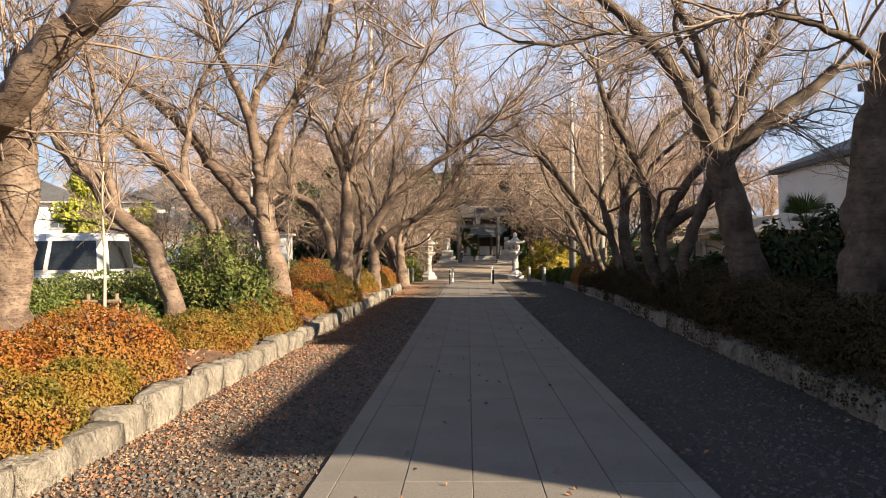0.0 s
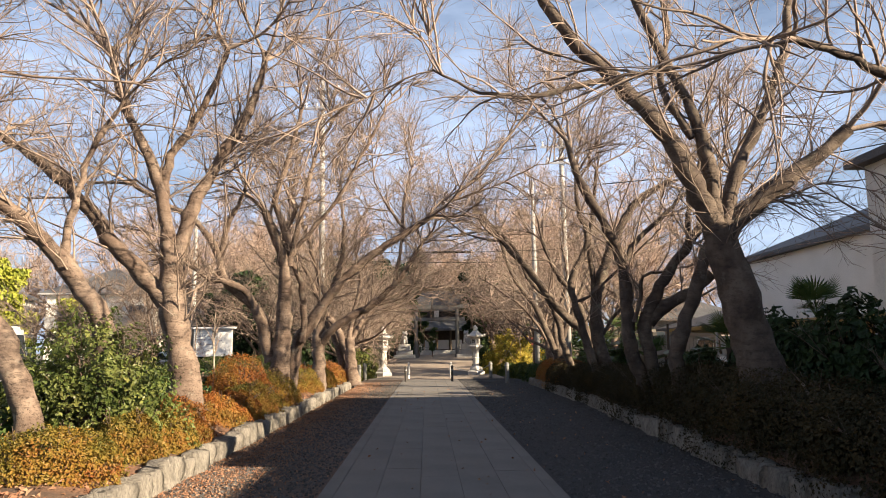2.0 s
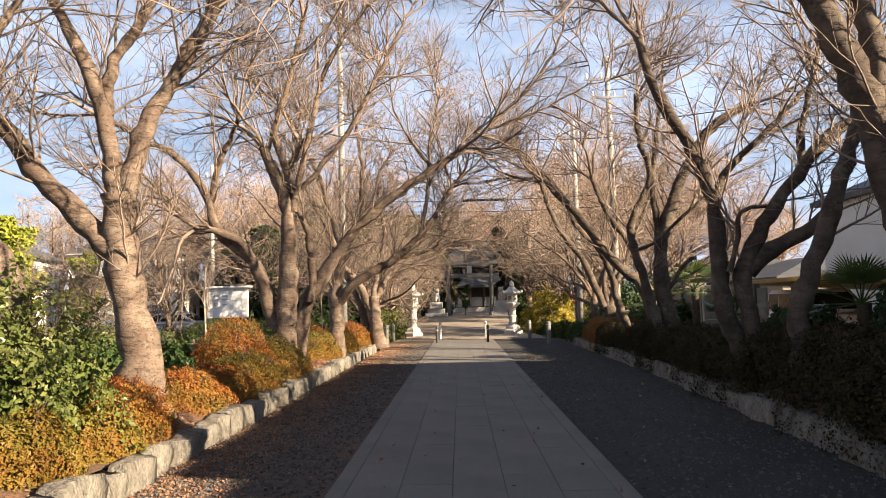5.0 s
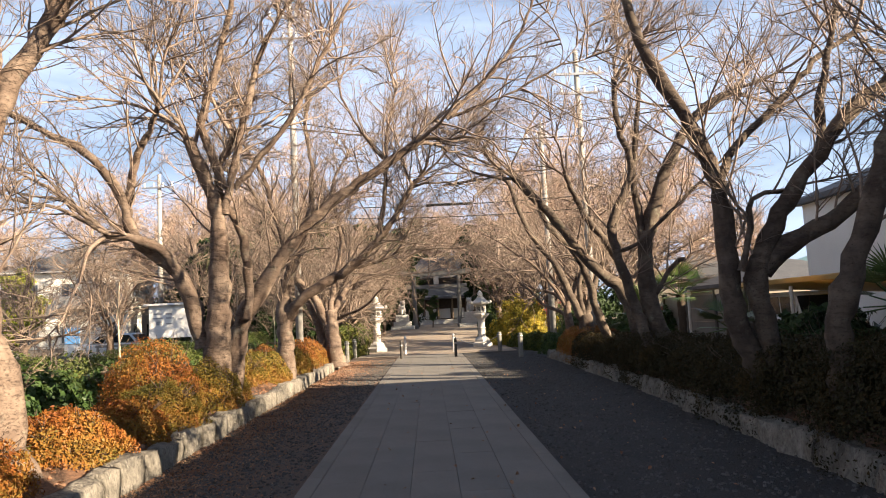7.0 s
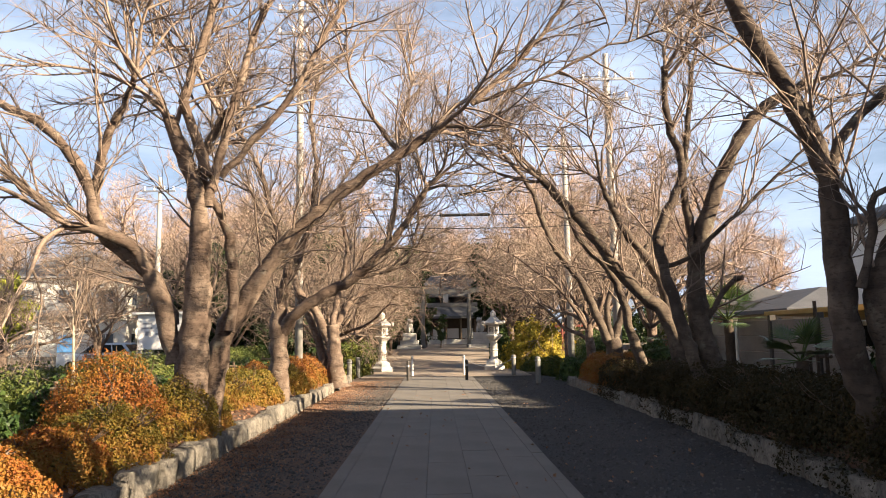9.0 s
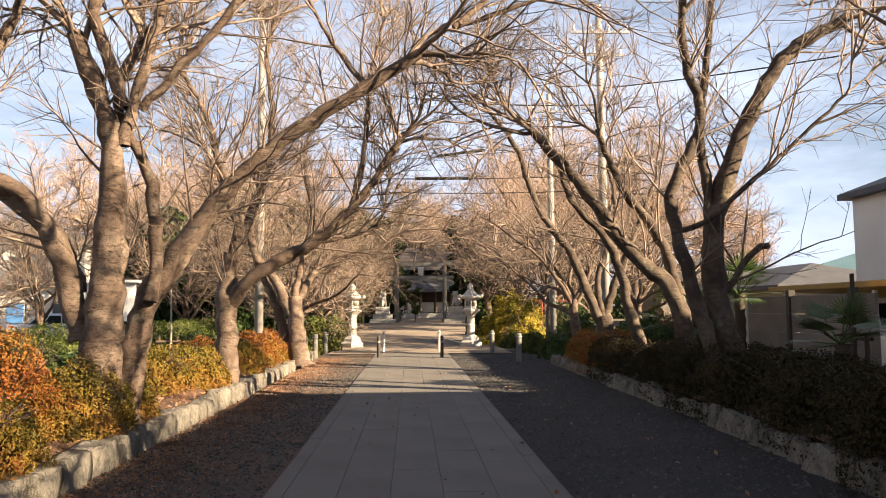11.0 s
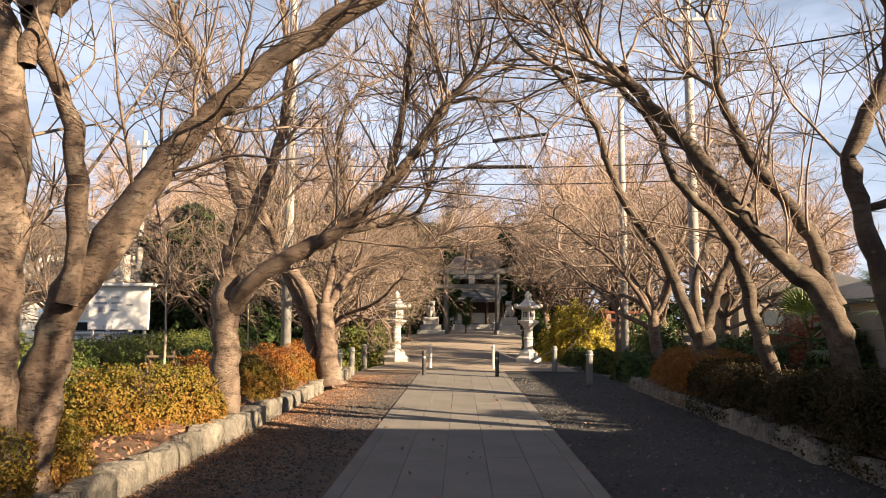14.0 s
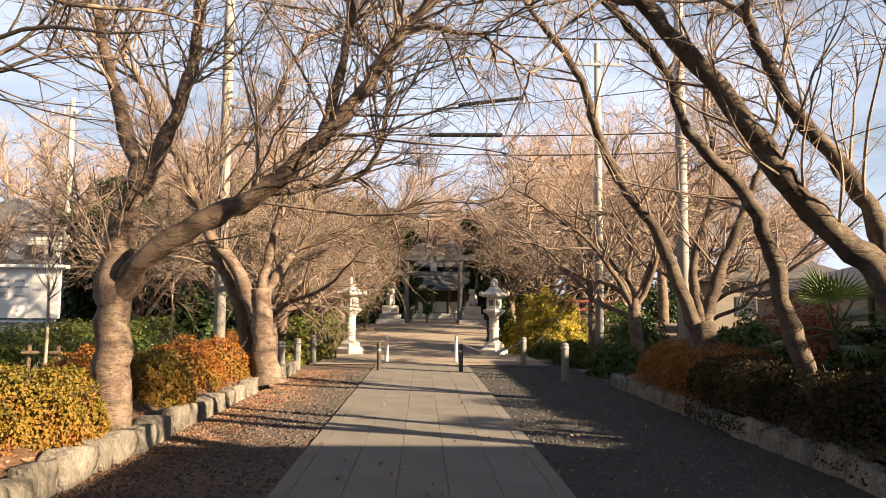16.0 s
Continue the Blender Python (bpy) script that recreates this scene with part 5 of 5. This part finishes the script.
def wheel(parent, x, y, r):
    t = part("wheel", lathe([(r * 0.62, -0.11), (r * 0.93, -0.11), (r, -0.06), (r, 0.06), (r * 0.93, 0.11), (r * 0.62, 0.11)], 24), M_RUBBER, parent, "black rubber tyre")
    t.matrix_local = pose(x, y, r, 90, 0, 0)
    rim = part("rim", lathe([(r * 0.2, -0.1), (r * 0.6, -0.118), (r * 0.62, 0.118), (r * 0.2, 0.1)], 24), M_STEEL, t)


def van(at, rz, mat, length, width, height, name, label, category):
    """A one-box van or small car: lofted body, glass, lamps, wheels."""
    e = thing(name, label, category, at, rz)
    hl, hw = length / 2, width / 2
    tall = height > 1.7
    sections = [(-hl, 0.32, 0.78), (-hl + 0.06, 0.28, 0.98), (-hl + 0.5, 0.25, 1.06 if tall else 0.92), (0, 0.25, 1.1 if tall else 0.95), (hl - 0.3, 0.25, 1.1 if tall else 0.96), (hl - 0.03, 0.3, 1.08 if tall else 0.94), (hl, 0.36, 0.95 if tall else 0.82)]
    bm = bmesh.new()
    rings = []
    for x, z0, z1 in sections:
        rings.append([bm.verts.new((x, y, z)) for y, z in ((-hw * 0.94, z0), (-hw, z0 + 0.16), (-hw, z1 - 0.1), (-hw * 0.965, z1), (hw * 0.965, z1), (hw, z1 - 0.1), (hw, z0 + 0.16), (hw * 0.94, z0))])
    for a, b in zip(rings, rings[1:]):
        for i in range(8):
            bm.faces.new((a[i], b[i], b[(i + 1) % 8], a[(i + 1) % 8]))
    bm.faces.new(rings[0])
    bm.faces.new(list(reversed(rings[-1])))
    bmesh.ops.recalc_face_normals(bm, faces=bm.faces)
    bmesh.ops.bevel(bm, geom=list(bm.edges), offset=0.02, segments=2, affect="EDGES")
    body = part("body", bm, mat, e, smooth=True)
    z1, z2 = (1.08 if tall else 0.93), height
    x0, x0t = (-hl + 0.35, -hl + 0.95) if tall else (-hl + 1.05, -hl + 1.75)
    x1, x1t = (hl - 0.02, hl - 0.14) if tall else (hl - 0.35, hl - 0.9)
    bm = bmesh.new()
    lo = [bm.verts.new((x, y, z1)) for x, y in ((x0, -hw * 0.95), (x1, -hw * 0.95), (x1, hw * 0.95), (x0, hw * 0.95))]
    hi = [bm.verts.new((x, y, z2)) for x, y in ((x0t, -hw * 0.82), (x1t, -hw * 0.82), (x1t, hw * 0.82), (x0t, hw * 0.82))]
    bm.faces.new(hi)
    bm.faces.new(list(reversed(lo)))
    for i in range(4):
        bm.faces.new((lo[i], lo[(i + 1) % 4], hi[(i + 1) % 4], hi[i]))
    bmesh.ops.bevel(bm, geom=list(bm.edges), offset=0.07, segments=3, affect="EDGES")
    cabin = part("cabin", bm, mat, e, smooth=True)

    def pane(nm, corners, parent):
        bm = bmesh.new()
        c = [Vector(p) for p in corners]
        nrm = (c[1] - c[0]).cross(c[3] - c[0]).normalized()
        a = [bm.verts.new(p + nrm * 0.012) for p in c]
        b = [bm.verts.new(p - nrm * 0.03) for p in c]
        bm.faces.new(a)
        bm.faces.new(list(reversed(b)))
        for i in range(4):
            bm.faces.new((a[(i + 1) % 4], a[i], b[i], b[(i + 1) % 4]))
        part(nm, bm, M_GLASS, parent)

    def side(u, v, s):
        za = z1 + (z2 - z1) * v
        w = hw * (0.95 - 0.13 * v)
        xa = x0 + (x0t - x0) * v
        xb = x1 + (x1t - x1) * v
        return (xa + (xb - xa) * u, s * w, za)

    for s in (-1, 1):
        for u0, u1 in ((0.06, 0.30), (0.33, 0.63), (0.66, 0.94)):
            q = [side(u0, 0.14, s), side(u1, 0.14, s), side(u1, 0.82, s), side(u0, 0.82, s)]
            pane("side_window", q if s < 0 else list(reversed(q)), cabin)
    for xa, xb, nm, flip in ((x0, x0t, "windscreen", True), (x1, x1t, "rear_window", False)):
        q = [(xa + (xb - xa) * 0.14, -hw * 0.8, z1 + (z2 - z1) * 0.14), (xa + (xb - xa) * 0.14, hw * 0.8, z1 + (z2 - z1) * 0.14), (xa + (xb - xa) * 0.82, hw * 0.72, z1 + (z2 - z1) * 0.82), (xa + (xb - xa) * 0.82, -hw * 0.72, z1 + (z2 - z1) * 0.82)]
        pane(nm, list(reversed(q)) if flip else q, cabin)
    for s in (-1, 1):
        part("tail_lamp", box(hl - 0.03, hl + 0.012, s * hw * 0.84 - 0.07, s * hw * 0.84 + 0.07, 0.62, 0.85, 0.01), M_LAMPRED, e, "red tail lamp")
        part("headlight", box(-hl - 0.012, -hl + 0.04, s * hw * 0.74 - 0.14, s * hw * 0.74 + 0.14, 0.6, 0.75, 0.01), M_GLASS, e, "clear headlight")
        for x in (-hl + 0.75, hl - 0.8):
            wheel(e, x, s * (hw - 0.1), 0.31)
    for x in (-hl - 0.03, hl - 0.06):
        part("bumper", box(x, x + 0.09, -hw * 0.9, hw * 0.9, 0.3, 0.52, 0.03, seg=2), mat, e)
    return e


van((-11.35, 16.9, 0.012), 3, M_CARWHITE, 4.7, 1.75, 2.12, "van", "white one-box van parked behind the hedge", "van")
van((-11.5, 47.0, 0.06), 8, M_SILVER, 3.9, 1.65, 1.5, "car", "silver hatchback parked in the car park", "car")
van((-16.5, 44.5, 0.05), -6, M_CARWHITE, 4.2, 1.68, 1.46, "car", "white saloon car parked in the car park", "car")

rail = thing("guard_fence", "low pale concrete fence along the car park", "fence", (-12.5, 41.5, 0.02))
for i in range(15):
    part("post", box(-3.5 + 0.5 * i - 0.05, -3.5 + 0.5 * i + 0.05, -0.05, 0.05, 0, 0.85, 0.01), M_CONCRETE, rail)
part("rail", box(-3.6, 3.6, -0.07, 0.07, 0.85, 0.97, 0.01), M_CONCRETE, rail)
part("rail", box(-3.6, 3.6, -0.03, 0.03, 0.4, 0.48, 0.01), M_CONCRETE, rail)


def house(at, rz, w, d, eave, ridge, wall, roof_mat, label, cols, rows, over=0.45, front=-1, name="house", win=(1.1, 1.15), balcony=False):
    """A house: walls, hipped roof, windows with frames and sills on two sides."""
    e = thing(name, label, "house", at, rz)
    body = part("wall", box(-w / 2, w / 2, -d / 2, d / 2, -0.2, eave, 0.0), wall, e)
    bm = bmesh.new()
    W, D = w / 2 + over, d / 2 + over
    i = min(W, D)
    a = [bm.verts.new(p) for p in ((-W, -D, eave), (W, -D, eave), (W, D, eave), (-W, D, eave), (-W + i, -D + i, ridge), (W - i, -D + i, ridge), (W - i, D - i, ridge), (-W + i, D - i, ridge))]
    b = [bm.verts.new((v.co.x, v.co.y, v.co.z - 0.18)) for v in a[:4]]
    for k in range(4):
        bm.faces.new((a[k], a[(k + 1) % 4], a[4 + (k + 1) % 4], a[4 + k]))
        bm.faces.new((b[k], b[(k + 1) % 4], a[(k + 1) % 4], a[k]))
    bm.faces.new(a[4:])
    bm.faces.new(list(reversed(b)))
    bmesh.ops.remove_doubles(bm, verts=bm.verts, dist=0.01)
    part("roof", bm, roof_mat, e)
    part("gutter", box(-W - 0.05, W + 0.05, -D - 0.08, -D, eave - 0.14, eave - 0.04), M_WALLGREY, e)
    store = eave / rows
    for r in range(rows):
        for c in range(cols):
            x = -w / 2 + (c + 0.5) * w / cols
            z = r * store + store * 0.5
            win_e = part("window", box(x - win[0] / 2, x + win[0] / 2, -d / 2 - 0.03, -d / 2 + 0.02, z - win[1] / 2, z + win[1] / 2), M_WINDOW, e, "dark reflecting window")
            for xx in (x - win[0] / 2 - 0.03, x - 0.02, x + win[0] / 2 - 0.03):
                part("frame", box(xx, xx + 0.06, -d / 2 - 0.06, -d / 2 - 0.01, z - win[1] / 2 - 0.05, z + win[1] / 2 + 0.05), M_STEEL, win_e)
            part("sill", box(x - win[0] / 2 - 0.08, x + win[0] / 2 + 0.08, -d / 2 - 0.12, -d / 2, z - win[1] / 2 - 0.1, z - win[1] / 2 - 0.05), M_STEEL, win_e)
            if balcony and r:
                bal = part("balcony", box(x - 1.1, x + 1.1, -d / 2 - 0.9, -d / 2 - 0.82, z - 1.2, z - 0.35), M_WALLGREY, e)
                part("floor_slab", box(x - 1.1, x + 1.1, -d / 2 - 0.9, -d / 2, z - 1.3, z - 1.2), M_CONCRETE, bal)
    for r in range(rows):
        for c in range(2):
            y = -d / 2 + (c + 0.5) * d / 2
            z = r * store + store * 0.52
            for s in (-1, 1):
                xx = s * w / 2
                part("window", box(xx - 0.03, xx + 0.03, y - 0.5, y + 0.5, z - 0.5, z + 0.5), M_WINDOW, e, "dark reflecting window")
    return e


house((-26.5, 63, 0), 8, 8.0, 8.0, 6.2, 8.6, M_PLASTER, M_ROOF, "two-storey white house with a grey hipped roof", 3, 2, balcony=True)
house((-17.5, 66, 0.3), 0, 6.5, 7.0, 5.8, 7.6, M_WALLGREY, M_ROOF, "two-storey grey house with small windows", 3, 2)
house((-36, 58, 0), 14, 8.0, 8.0, 6.0, 8.2, M_PLASTER, M_ROOF, "two-storey pale house behind the car park", 3, 2)
house((-39, 44, 0), 20, 9.0, 8.0, 5.8, 8.0, M_PLASTER, M_ROOF, "two-storey cream house behind the car park", 3, 2)
house((-48, 34, 0), 30, 9.0, 8.0, 6.0, 8.3, M_WALLGREY, M_ROOF, "two-storey grey house across the car park", 3, 2)
house((-13.5, 57, 0.3), 0, 5.0, 4.0, 2.6, 3.9, M_PLASTER, M_ROOF, "low pale annexe among the trees", 2, 1)
sign = thing("blue_sign", "small blue sheet hung on a rail", "sign", (-21.6, 50.5, 0.1))
part("panel", box(-0.45, 0.45, -0.03, 0.03, 0.9, 1.9, 0.01), M_BLUE, sign)
part("frame", box(-0.5, 0.5, 0.03, 0.07, -0.1, 2.0, 0.01), M_STEEL, sign)

# ---------------------------------------------------------------- right: houses, fence, sheds
house((17.6, 26.0, 0), 90, 11.0, 8.0, 5.05, 6.9, M_PLASTER, M_ROOF, "two-storey pale plaster house with a dark hipped roof", 4, 2, over=0.3)
# Next two houses: added out of view, eaves and ends set by the path's shade.
house((13.3, 1.65, 0), 90, 6.1, 7.0, 5.25, 5.95, M_PLASTER, M_ROOF, "unseen pale house with a low dark roof, added to shade the path", 2, 2, over=0.3)
house((13.3, 10.9, 0), 90, 12.0, 7.0, 5.6, 6.6, M_PLASTER, M_ROOF, "long, mostly unseen pale house with a low dark roof, added to shade the path", 4, 2, over=0.3)
house((24, 46, 0), 60, 10.0, 8.0, 3.0, 4.6, M_WALLGREY, M_TEAL, "low building with a teal metal roof", 4, 1)
house((18.5, 44.0, 0), 90, 9.0, 6.0, 2.5, 3.6, M_BEIGE, M_ROOF, "single-storey beige house with a dull grey roof", 3, 1)
house((19, 56, 0.3), 80, 9.0, 7.0, 3.0, 4.8, M_BEIGE, M_ROOF, "single-storey pale house behind the trees", 3, 1)
shed = thing("carport", "open carport with an ochre sheet roof on steel posts", "carport", (11.2, 22.0, -0.42))
bm = box(-2.6, 2.6, -7.0, 5.0, 2.2, 2.32, 0.01)
bm.transform(Matrix.Rotation(radians(4), 4, "Y"))
part("roof", bm, M_AWNING, shed, "ochre corrugated sheet roof")
part("fascia", box(-2.66, -2.6, -7.0, 5.0, 2.36, 2.47, 0.01), M_AWNING, shed)
for yy in (-6.6, -2.6, 1.4, 4.7):
    part("post", rod([(-2.4, yy, -0.05), (-2.4, yy, 2.3)], 0.05, 8), M_STEEL, shed)
    part("post", rod([(2.4, yy, -0.05), (2.4, yy, 2.1)], 0.05, 8), M_STEEL, shed)
van((10.6, 18.5, 0.0), 90, M_RED, 4.0, 1.65, 1.5, "car", "red hatchback parked under the carport", "car")
van((10.2, 25.6, 0.0), 85, M_CARWHITE, 3.8, 1.6, 1.75, "car", "white small car parked under the carport", "car")

pf = thing("panel_fence", "concrete plank fence with dark steel posts", "fence", (6.45, 0, 0))
for k in range(5):
    part("plank", box(-0.025, 0.025, 19.82, 20.295, 0.22 + 0.31 * k, 0.525 + 0.31 * k, 0.008), M_PANEL, pf)
for i in range(4):
    y = 20.35 + 1.76 * i
    part("post", box(-0.06, 0.06, y - 0.05, y + 0.05, -0.05, 1.86, 0.008), M_DARKSTEEL, pf)
    if i < 3:
        for k in range(5):
            part("plank", box(-0.025, 0.025, y + 0.055, y + 1.705, 0.22 + 0.31 * k, 0.525 + 0.31 * k, 0.008), M_PANEL, pf)
pipe = thing("drain_pipe", "thin white plastic pipe standing by the plank fence", "pipe", (6.3, 23.45, 0.25))
part("pipe", rod([(0, 0, 0), (0, 0, 1.5)], 0.03, 10), M_WHITE, pipe)


def crate(x, y, z, rz):
    """An open plastic crate: floor, four walls of slats, rim."""
    e = thing("crate", "faded red plastic crate beside the plank fence", "crate", (x, y, z), rz, "red crates")
    part("floor_panel", box(-0.24, 0.24, -0.17, 0.17, 0, 0.02), M_RED, e)
    for k in range(3):
        z0 = 0.03 + 0.085 * k
        for sy in (-0.16, 0.16):
            part("slat", box(-0.24, 0.24, sy - 0.01, sy + 0.01, z0, z0 + 0.06, 0.003), M_RED, e)
        for sx in (-0.23, 0.23):
            part("slat", box(sx - 0.01, sx + 0.01, -0.15, 0.15, z0, z0 + 0.06, 0.003), M_RED, e)
    for sx in (-0.23, 0.23):
        for sy in (-0.16, 0.16):
            part("corner", box(sx - 0.016, sx + 0.016, sy - 0.016, sy + 0.016, 0, 0.29, 0.004), M_RED, e)


crate(6.05, 21.2, 0.36, 12)
crate(6.0, 20.3, 0.36, -20)
frame_e = thing("stake_frame", "dark wooden stake frame of three posts and a crossbar", "stake", (6.05, 19.75, 0.28), group="stake frames")
for dy, hh in ((-0.28, 0.95), (0.0, 1.75), (0.28, 0.95)):
    part("stake", rod([(0, dy, -0.05), (0.02, dy * 0.9, hh)], 0.03, 8), M_DARKTIMBER, frame_e)
part("crossbar", rod([(0.03, -0.36, 0.86), (0.03, 0.36, 0.86)], 0.028, 8), M_DARKTIMBER, frame_e)

# ---------------------------------------------------------------- paving, kerbs, gravel stones, fallen leaves
rng = np.random.default_rng(5)
path = thing("stone_path", "grey granite slab path laid in long rows", "path", (0, 0, 0), kind="structure")
part("joint_bed", box(-1.29, 1.29, -8, 35.9, -0.05, 0.009), M_GROUT, path)


SLABS = {}


def slab_mesh(w, l):
    if (w, l) in SLABS:
        return SLABS[w, l]
    bm = box(-w / 2, w / 2, -l / 2, l / 2, -0.06, 0.018, 0.003)
    me = bpy.data.meshes.new("slab")
    bm.to_mesh(me)
    bm.free()
    me.materials.append(M_SLAB)
    SLABS[w, l] = me
    return me


def slab_run(name, x, w, y, first, length, last):
    """One column of slabs from y to last; the first is cut short so that the joints are staggered."""
    l = first
    while y < last - 0.05:
        l = min(l, round(last - y, 3))
        ob = new(name, slab_mesh(round(w - 0.004, 4), round(l - 0.004, 4)))
        ob.parent = path
        ob.location = (x, y + l / 2, 0.0012 * rng.normal())
        ob.rotation_euler = (0.001 * rng.normal(), 0.001 * rng.normal(), 0)
        y, l = y + l, length


COL, BREAK, END = 0.452, 3.72, 35.9
for c in range(5):
    slab_run("slab", -1.13 + COL * (c + 0.5), COL, -8.0 + BREAK % 0.9, 0.9, 0.9, BREAK)
    slab_run("slab", -1.13 + COL * (c + 0.5), COL, BREAK, (0.6, 1.5, 0.9, 1.8, 1.2)[c], 1.8, END)
for s in (-1, 1):
    slab_run("edge_slab", s * 1.21, 0.16, -8.0 + BREAK % 0.9, 0.9, 0.9, BREAK)
    slab_run("edge_slab", s * 1.21, 0.16, BREAK, 1.2 + 0.3 * s, 1.8, END)
sheet("upper_path", np.linspace(-3.0, 3.6, 12), np.arange(35.9, 90, 0.8), lambda x, y: gravel_height(x, y) + 0.022, M_APPROACH, "brown trodden gravel rising towards the gate", "path")


def kerb_mesh(seed):
    """One rough-hewn kerb stone, 1 long, its face towards +x."""
    r = np.random.default_rng(seed)
    bm = bmesh.new()
    bmesh.ops.create_cube(bm, size=1, matrix=Matrix.Diagonal((0.28, 1.0, 0.42, 1)))
    bmesh.ops.subdivide_edges(bm, edges=bm.edges[:], cuts=3, use_grid_fill=True)
    for v in bm.verts:
        n = noise.noise_vector(v.co * 3.1 + Vector((seed * 7.3, 0, 0)))
        c = v.co.copy()
        up = max(0, c.z / 0.21)
        round_off = 1 - 0.16 * (abs(c.y) / 0.5) ** 6 - 0.22 * up ** 3
        lean = (noise.noise((seed * 3.7, 1.0, 0)) * 0.16) * c.z
        v.co = Vector((c.x * round_off, c.y * (1 - 0.03 * up ** 4) + lean, c.z * (1 - 0.10 * (abs(c.y) / 0.5) ** 5))) + n * 0.055 + noise.noise_vector(v.co * 9 + Vector((0, seed * 5.1, 0))) * 0.02
    me = bpy.data.meshes.new("kerb_stone")
    for f in bm.faces:
        f.smooth = True
    bm.to_mesh(me)
    bm.free()
    me.materials.append(M_KERB)
    return me


stones = [kerb_mesh(s) for s in range(8)]
for side, nm, last in ((-1, "kerb_1", 33.4), (1, "kerb_2", 30.8)):
    kb = thing(nm, "row of rough grey-brown kerb stones edging the planting bed", "kerb", (0, 0, 0), kind="structure")
    y = -3.0
    while y < last:
        L = rng.uniform(0.28, 0.75)
        ob = new("kerb_stone", stones[rng.integers(0, 8)])
        ob.parent = kb
        ob.location = (kerb_x(side, y) + side * (0.11 + rng.normal() * 0.018), y + L / 2, (0.055 if side < 0 else 0.02) + rng.normal() * 0.02)
        ob.scale = (1, L, rng.uniform(0.92, 1.1))
        ob.rotation_euler = (rng.normal() * 0.02, rng.normal() * 0.04, (math.pi if side > 0 else 0) + rng.normal() * 0.04)
        y += L - 0.004


def pebbles(name, n, xa, xb, ya, yb, seed):
    """Loose angular stones lying on the gravel."""
    r = np.random.default_rng(seed)
    x, y = r.uniform(xa, xb, n), ya + (yb - ya) * r.uniform(0, 1, n) ** 1.5
    s = r.uniform(0.007, 0.02, n)
    base = np.array([(-1, -1, -0.6), (1, -1, -0.6), (1, 1, -0.6), (-1, 1, -0.6), (-0.6, -0.6, 0.6), (0.6, -0.6, 0.6), (0.6, 0.6, 0.6), (-0.6, 0.6, 0.6)])
    V = base[None] * s[:, None, None] * r.uniform(0.6, 1.3, (n, 1, 3)) * r.uniform(0.75, 1.2, (n, 8, 1))
    a = r.uniform(0, 6.3, n)
    c, sn = np.cos(a)[:, None], np.sin(a)[:, None]
    V = np.stack([V[..., 0] * c - V[..., 1] * sn, V[..., 0] * sn + V[..., 1] * c, V[..., 2]], -1)
    z = np.array([gravel_height(p, q) for p, q in zip(x, y)])
    V += np.stack([x, y, z + 0.3 * s], 1)[:, None]
    f = np.array([(4, 5, 6, 7), (0, 1, 5, 4), (1, 2, 6, 5), (2, 3, 7, 6), (3, 0, 4, 7)])
    Q = (np.arange(n)[:, None, None] * 8 + f[None]).reshape(-1, 4)
    ob = mesh_part(name, arrays_mesh(name, V.reshape(-1, 3), Q, False), M_PEBBLE)
    tagged(ob, "loose dark grey gravel stones beside the path", "gravel", kind="stuff")


pebbles("gravel_stones", 17000, -3.05, -1.33, 2.0, 34, 1)
pebbles("gravel_stones", 12000, 1.33, 3.9, 2.0, 34, 2)


def litter(n, xs, ys, height, size, seed):
    r = np.random.default_rng(seed)
    x, y = xs(r, n), ys(r, n)
    z = np.array([height(p, q) for p, q in zip(x, y)])
    V, Q = leaf_quads(r, np.stack([x, y, z + 0.012], 1), np.tile((0, 0, 1.0), (n, 1)), size, 1.5)
    ob = mesh_part("fallen_leaves", arrays_mesh("fallen_leaves", V, Q, False), M_LITTER)
    tagged(ob, "dry reddish-brown fallen leaves scattered on the ground", "leaves", kind="stuff")


litter(26000, lambda r, n: -3.05 + np.abs(r.normal(size=n)) * 0.55, lambda r, n: r.uniform(2, 34, n), gravel_height, 0.02, 1)
litter(9000, lambda r, n: r.uniform(-6, -3.3, n), lambda r, n: r.uniform(2, 33, n), bed_height(-1), 0.045, 2)
litter(260, lambda r, n: r.uniform(-1.2, 3.4, n), lambda r, n: r.uniform(2, 30, n), lambda x, y: 0.02, 0.035, 3)
